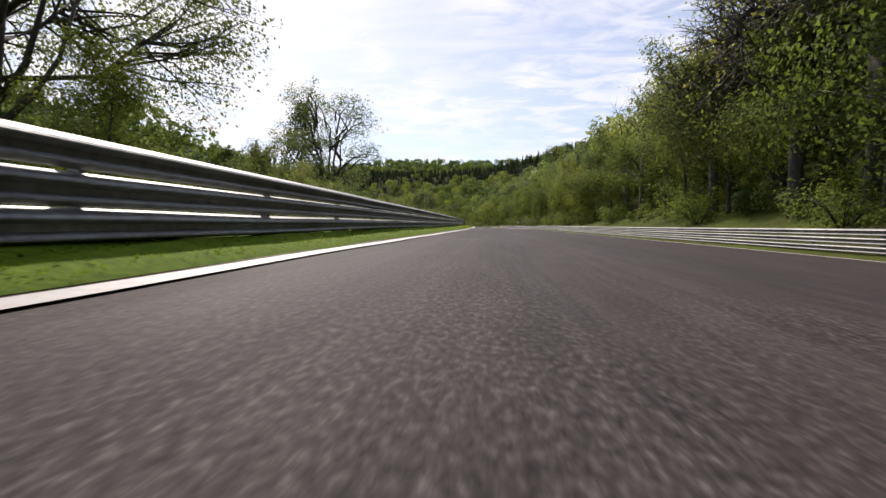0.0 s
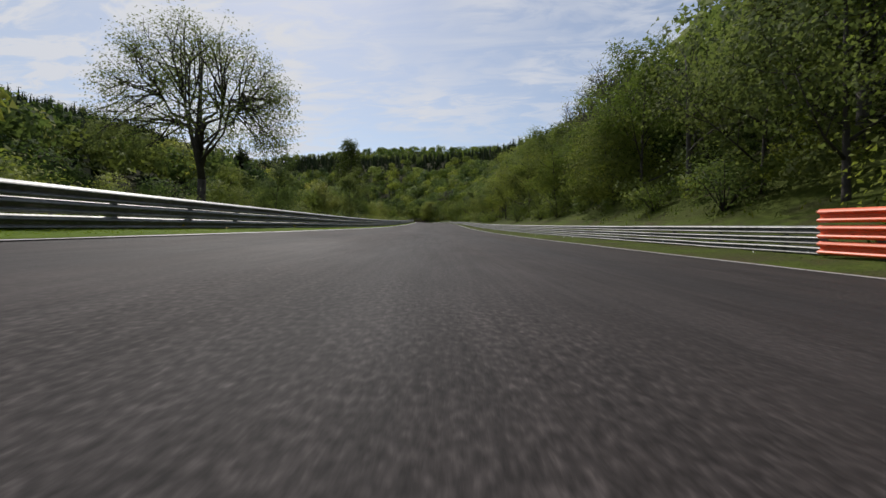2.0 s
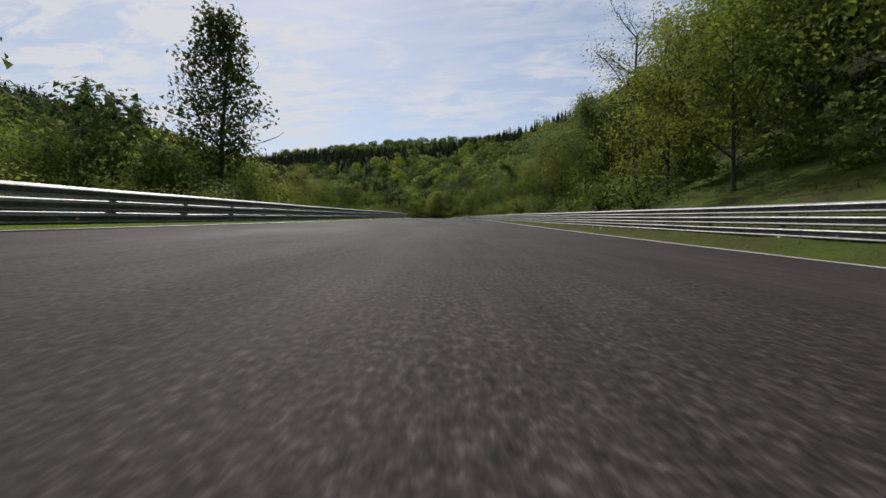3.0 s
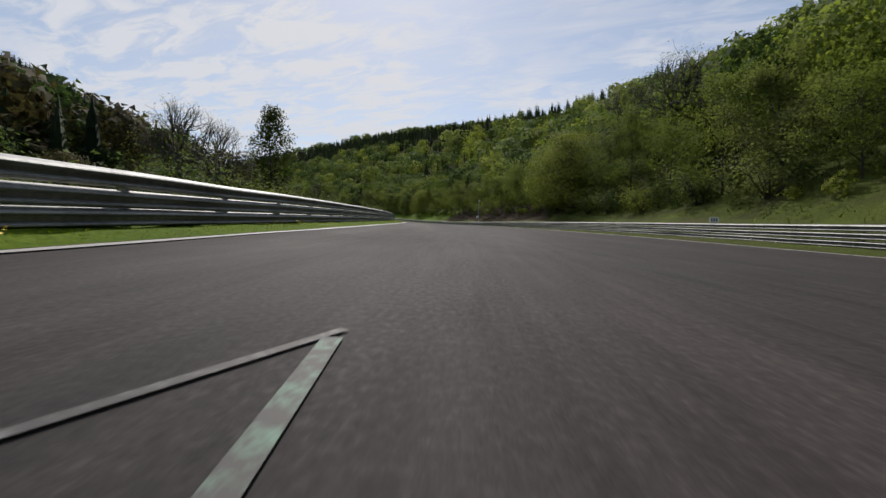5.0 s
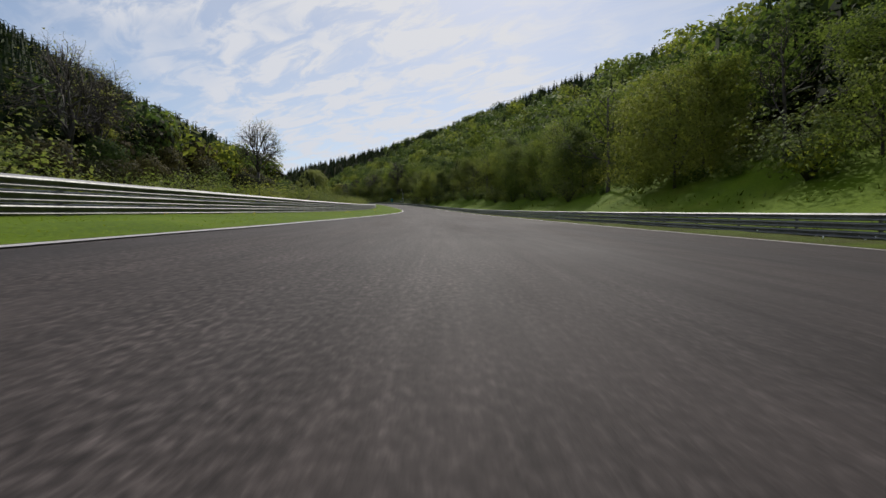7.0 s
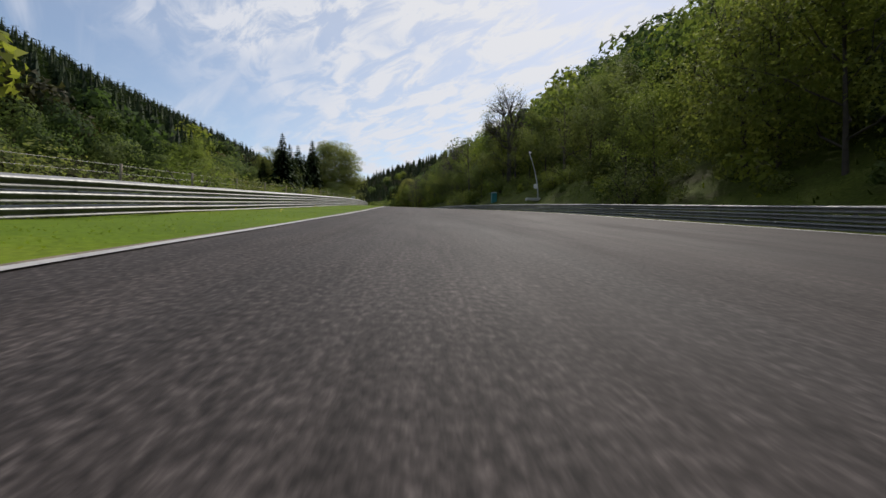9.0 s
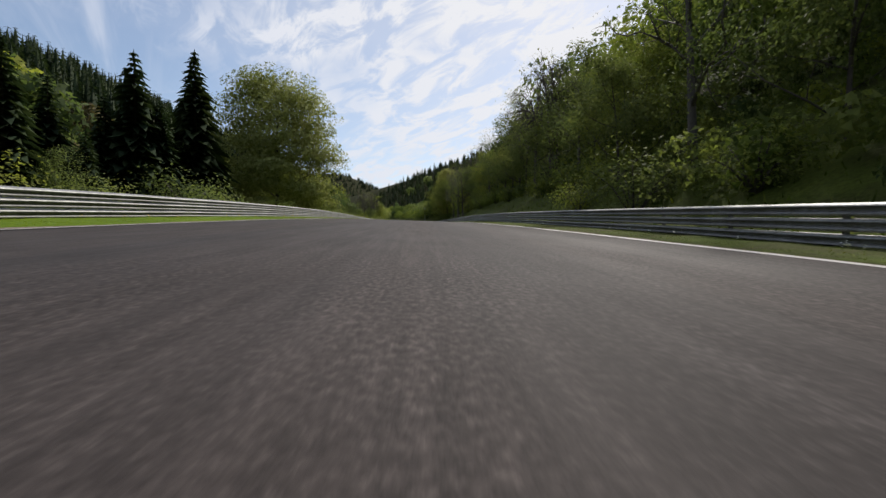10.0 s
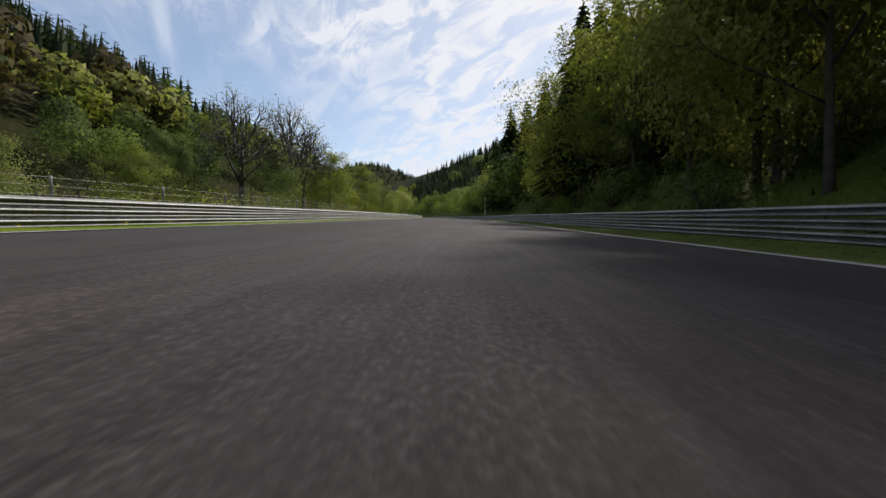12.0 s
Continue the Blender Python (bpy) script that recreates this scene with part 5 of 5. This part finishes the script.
def add_bank_grass(side, rail, seed, n=26000):
    """Longer grass behind the rails."""
    rng = np.random.default_rng(seed)
    s = rng.uniform(-4, 470, n)
    rl, rz = rail(s)
    lat = rl + side * (0.15 + 3.6 * rng.random(n) ** 1.3)
    foot = at(s, lat, side_height(s, lat))
    h = rng.uniform(0.05, 0.14, n)
    a = rng.uniform(0, 6.283, n)
    d = np.stack([np.cos(a), np.sin(a), 0 * a], -1) * rng.uniform(0.015, 0.04, n)[:, None]
    lean = rng.normal(0, 0.4, (n, 3)) * h[:, None]
    up_v = np.array([0, 0, 1.0]) * h[:, None]
    q = rounded(np.stack([foot - d, foot + up_v + lean, foot + d], 1), rng.normal(0, 0.3, (n, 3)) + np.array([0, 0, 1.0]))
    tones = np.clip(rng.normal(0.6, 0.2, n), 0, 1)
    tagged(new("bank_grass", card_mesh("bank_grass", q, BLADE if side > 0 else OLIVE, 3, tones)), "longer uncut grass behind the guard rail", "grass", kind="stuff")


add_bank_grass(1, left_rail, 31)
add_bank_grass(-1, right_rail, 32)
add_grass(1, left_rail, 21)
add_grass(-1, right_rail, 22)


def add_flowers(label, mat, side, rail, seed, n):
    rng = np.random.default_rng(seed)
    s = rng.uniform(0, 465, n)
    half = np.interp(s, GRID, G_HALF)
    rl, rz = rail(s)
    f = rng.uniform(0.35, 1.0, n)
    c = at(s, side * (half + 0.16 + (np.abs(rl) - half - 0.16) * f), 0.05 + np.maximum(rz, 0) * f**0.8)
    quads = leaf_cards(rng, c, np.full(n, 0.012), n * 4, 0.016)
    tagged(new("flowers", card_mesh("flowers", quads, mat)), label, "flowers", kind="stuff")


add_flowers("small white flowers in the grass by the rail", WHITE_PAINT, -1, right_rail, 5, 420)
add_flowers("yellow dandelions in the grass by the rail", simple("petal_yellow", (0.75, 0.55, 0.03), 0.7), 1, left_rail, 6, 300)

# ---- brushwood left on the cleared bank ----


def add_brushwood():
    rng = np.random.default_rng(8)
    verts, faces = [], []
    for _ in range(900):
        s = rng.uniform(217, 250)
        lat = right_of(s) - 2.6 - rng.uniform(0, 4.0)
        p = land_at(s, lat) + Vector((0, 0, rng.uniform(0.0, 0.16)))
        a, e = rng.uniform(0, 6.28), rng.normal(0.1, 0.25)
        d = Vector((math.cos(a) * math.cos(e), math.sin(a) * math.cos(e), math.sin(e))) * rng.uniform(0.15, 0.55)
        r = rng.uniform(0.008, 0.03)
        tube(verts, faces, [p - d, p + Vector(rng.normal(0, 0.04, 3)), p + d], [r, r * 0.9, r * 0.5], 4)
    tagged(new("brushwood", mesh_of("brushwood", verts, faces, simple("dead_wood", (0.16, 0.115, 0.085), 0.95, 0, 0.5, 3))), "heaps of brown cut branches on the cleared bank", "brushwood", kind="stuff")


add_brushwood()

# ---- signs, poles and other things beside the road ----


def stand(name, label, category, s, lat, group=""):
    """An Empty on the land at s, lat whose y axis points along the road."""
    root = tagged(new(name), label, category, group)
    root.matrix_basis = Matrix.Translation(land_at(s, lat)) @ Matrix.Rotation(float(along(s)[0]), 4, "Z")
    return root


def rod(name, high, r0, r1, mat, sides=12, foot=-0.08, bend=0.0):
    verts, faces = [], []
    zs = np.linspace(foot, high, 6)
    tube(verts, faces, [Vector((bend * max(0, z / high) ** 2, 0, z)) for z in zs], [r0 + (r1 - r0) * (z - foot) / (high - foot) for z in zs], sides)
    return mesh_of(name, verts, faces, mat, True)


def lettering(text, size, mat, parent, m):
    """Raised flat letters on a sign."""
    curve = bpy.data.curves.new("letters", "FONT")
    curve.body, curve.size, curve.align_x, curve.align_y, curve.extrude = text, size, "CENTER", "CENTER", 0.001
    tmp = bpy.data.objects.new("letters", curve)
    me = bpy.data.meshes.new_from_object(tmp)
    bpy.data.objects.remove(tmp)
    me.materials.clear()
    me.materials.append(mat)
    return part("lettering", me, parent, "black lettering", m)


FACING = Matrix.Rotation(math.pi / 2, 4, "X")        # letters that face back along the road


def marker_board(s, lat, label, text, high=0.62, wide_=0.27, tall=0.17, turn=0.0):
    root = stand("marker_board", label, "sign", s, lat, "marker boards on the rail")
    root.matrix_basis = root.matrix_basis @ Matrix.Rotation(turn, 4, "Z")
    part("post", rod("post", high - tall * 0.4, 0.012, 0.012, GREY_STEEL, 8), root)
    board = part("board", boxes("board", [((0, -0.016, high - tall / 2), (wide_, 0.008, tall), 0)], WHITE_PAINT, 0.002), root, "white sheet-metal board")
    if text:
        lettering(text, tall * 0.72, BLACK_PAINT, board, Matrix.Translation((0, -0.022, high - tall / 2)) @ FACING)
    else:
        part("bar", boxes("bar", [((k * wide_ * 0.26, -0.022, high - tall / 2), (wide_ * 0.16, 0.003, tall * 0.6), 0) for k in (-1, 0, 1)], BLACK_PAINT), board, "dark unreadable marks")
    return root


marker_board(71.3, float(front_rail(np.array([71.3]))[0][0]) - 0.12, "white distance board with black figures behind the guard rail", "126", 0.62)
marker_board(190.0, right_of(190) - 0.12, "small white marker board behind the guard rail", "", 0.52, 0.24, 0.14)
marker_board(362.0, left_of(362) + 0.5, "tilted white marker board behind the guard rail", "", 0.62, 0.22, 0.20, 0.3)


def add_flag_sign():
    s = 61.0
    root = stand("post_sign", "slim white pole with a small framed plate behind the rail", "sign", s, float(front_rail(np.array([s]))[0][0]) - 0.2)
    part("pole", rod("pole", 1.08, 0.018, 0.018, WHITE_PAINT, 10), root)
    plate = part("plate", boxes("plate", [((-0.11, 0, 0.96), (0.20, 0.012, 0.24), 0)], WHITE_PAINT, 0.003), root)
    part("bar", boxes("bar", [((-0.10, -0.008, 0.98), (0.07, 0.004, 0.12), 0), ((-0.13, -0.008, 0.90), (0.03, 0.004, 0.03), 0)], BLACK_PAINT), plate, "dark unreadable mark")


add_flag_sign()


def camera_mast(s, lat, high, bend, label, slab):
    root = stand("camera_mast", label, "camera mast", s, lat, "camera masts by the road")
    part("mast", rod("mast", high, 0.05, 0.026, GREY_STEEL, 12, -0.1, bend), root)
    part("switch_box", boxes("switch_box", [((-0.17, -0.02, 0.86), (0.22, 0.14, 0.28), 0)], WHITE_PAINT, 0.012), root, "pale grey switch box")
    part("footing", boxes("footing", [((slab[0], 0.0, slab[2] / 2 - 0.03), (slab[1], 0.34, slab[2] + 0.06), 0)], CONCRETE, 0.012), root, "concrete footing")
    head = part("bracket", boxes("bracket", [((bend + 0.02, -0.05, high - 0.03), (0.05, 0.16, 0.03), 0)], GREY_STEEL, 0.004), root)
    part("camera_housing", boxes("camera_housing", [((bend + 0.06, -0.12, high - 0.10), (0.09, 0.14, 0.08), 0.3)], WHITE_PAINT, 0.012), head, "small white weatherproof housing")
    return root


camera_mast(230.0, right_of(230) - 1.3, 2.85, 0.0, "grey steel mast with a switch box on the bank", (-0.22, 0.55, 0.26))
camera_mast(356.9, right_of(356.9) - 2.4, 3.05, -0.62, "leaning grey steel mast with a switch box and concrete slab", (-0.32, 0.92, 0.12))


def add_slim_pole():
    s = 500.0
    root = stand("signal_pole", "slim grey steel pole with a small lamp box by the rail", "pole", s, right_of(s) - 0.35)
    part("pole", rod("pole", 4.3, 0.05, 0.035, GREY_STEEL, 10), root)
    part("lamp_box", boxes("lamp_box", [((0, -0.10, 4.15), (0.22, 0.16, 0.30), 0)], WHITE_PAINT, 0.015), root, "pale lamp box")


add_slim_pole()


def add_toilet():
    root = stand("portable_toilet", "teal plastic portable toilet cabin at the wood's edge", "portable toilet", 366.8, right_of(366.8) - 2.3)
    w, d, h = 0.42, 0.42, 0.82
    part("cabin", boxes("cabin", [((0, 0, h / 2), (w, d, h), 0)] + [((x, -d / 2 - 0.004, h / 2), (0.03, 0.02, h * 0.96), 0) for x in (-w / 2 + 0.02, w / 2 - 0.02)], TEAL, 0.01), root)
    part("door", boxes("door", [((0, -d / 2 - 0.006, h * 0.49), (w * 0.72, 0.014, h * 0.88), 0)], TEAL, 0.004), root)
    part("roof", boxes("roof", [((0, 0, h + 0.025), (w + 0.04, d + 0.04, 0.05), 0)], simple("pale_plastic", (0.5, 0.56, 0.55), 0.4), 0.018), root, "pale translucent roof cap")


add_toilet()


def wire_fence(s0, s1, gap, off, high, label, mat):
    """Posts with wires between them, following the rail."""
    root = tagged(new("wire_fence"), label, "fence")
    lat_at = lambda s: left_of(s) + off
    ends = []
    s = s0
    post_me = rod("fence_post", high, 0.022, 0.020, mat, 8)
    while s <= s1:
        p = land_at(s, lat_at(s))
        part("fence_post", post_me, root, m=Matrix.Translation(p) @ Matrix.Rotation(rng.normal(0, 0.04), 4, "X"))
        ends.append(p)
        s += gap
    for f in np.linspace(0.15, 0.96, 6):
        verts, faces = [], []
        tube(verts, faces, [p + Vector((0, 0, high * f)) for p in ends], [0.0022] * len(ends), 3)
        part("wire", mesh_of("wire", verts, faces, POST_STEEL), root)
    verts, faces = [], []
    for a, b in zip(ends, ends[1:]):
        for k in np.arange(0, 1, 0.09):
            q = a.lerp(b, k)
            tube(verts, faces, [q + Vector((0, 0, high * 0.15)), q + Vector((0, 0, high * 0.96))], [0.0014, 0.0014], 3)
    part("mesh_wire", mesh_of("mesh_wire", verts, faces, POST_STEEL), root)
    return root


wire_fence(330, 376, 2.3, 1.3, 0.78, "weathered timber post and wire fence behind the rail", TIMBER)
wire_fence(442, 474, 2.6, 1.4, 0.85, "grey wire mesh fence behind the guard rail", POST_STEEL)
for s, lat, high in ((221.0, 5.2, 0.75), (229.0, 5.6, 0.7)):
    root = stand("timber_post", "short dark timber post standing in scrub", "post", s, left_of(s) + 1.0, "dark posts in the scrub")
    part("shaft", boxes("shaft", [((0, 0, high / 2 - 0.05), (0.12, 0.12, high + 0.1), 0.2)], BLACK_PAINT, 0.01), root)


# ---- paint marks on the asphalt ----


def paint_strip(name, label, mat, a, b, width):
    """A thin painted strip between two spots (s, lat) of the road."""
    f = np.linspace(0, 1, 8)
    s, lat = a[0] + (b[0] - a[0]) * f, a[1] + (b[1] - a[1]) * f
    d = np.array([b[0] - a[0], b[1] - a[1]])
    d = d / np.linalg.norm(d) * width / 2
    rows = np.stack([at(s + d[1], lat - d[0], 0.005), at(s - d[1], lat + d[0], 0.005)], 1)
    tagged(new(name, sheet(name, rows, mat)), label, "road marking", kind="structure")


def faded(name, colour):
    m, n, l, b = material(name)
    wear = noise_of(n, l, 22, 6, 0.75)
    l.new(ramp_of(n, l, wear, (0.48, (0.042, 0.037, 0.034)), (0.70, colour)), b.inputs["Base Color"])
    b.inputs["Roughness"].default_value = 0.7
    return m


CHALK, GREEN_CHALK = faded("faded_white", (0.20, 0.192, 0.18)), faded("faded_green", (0.13, 0.25, 0.17))
paint_strip("chalk_mark", "faded white chalk stroke on the asphalt", CHALK, (179.44, 1.75), (178.95, 1.97), 0.022)
paint_strip("chalk_mark", "faded green chalk stroke on the asphalt", GREEN_CHALK, (179.38, 1.755), (178.90, 1.705), 0.036)
paint_strip("old_line", "worn remains of an older white line", CHALK, (393.7, -1.73), (390.7, -1.94), 0.08)
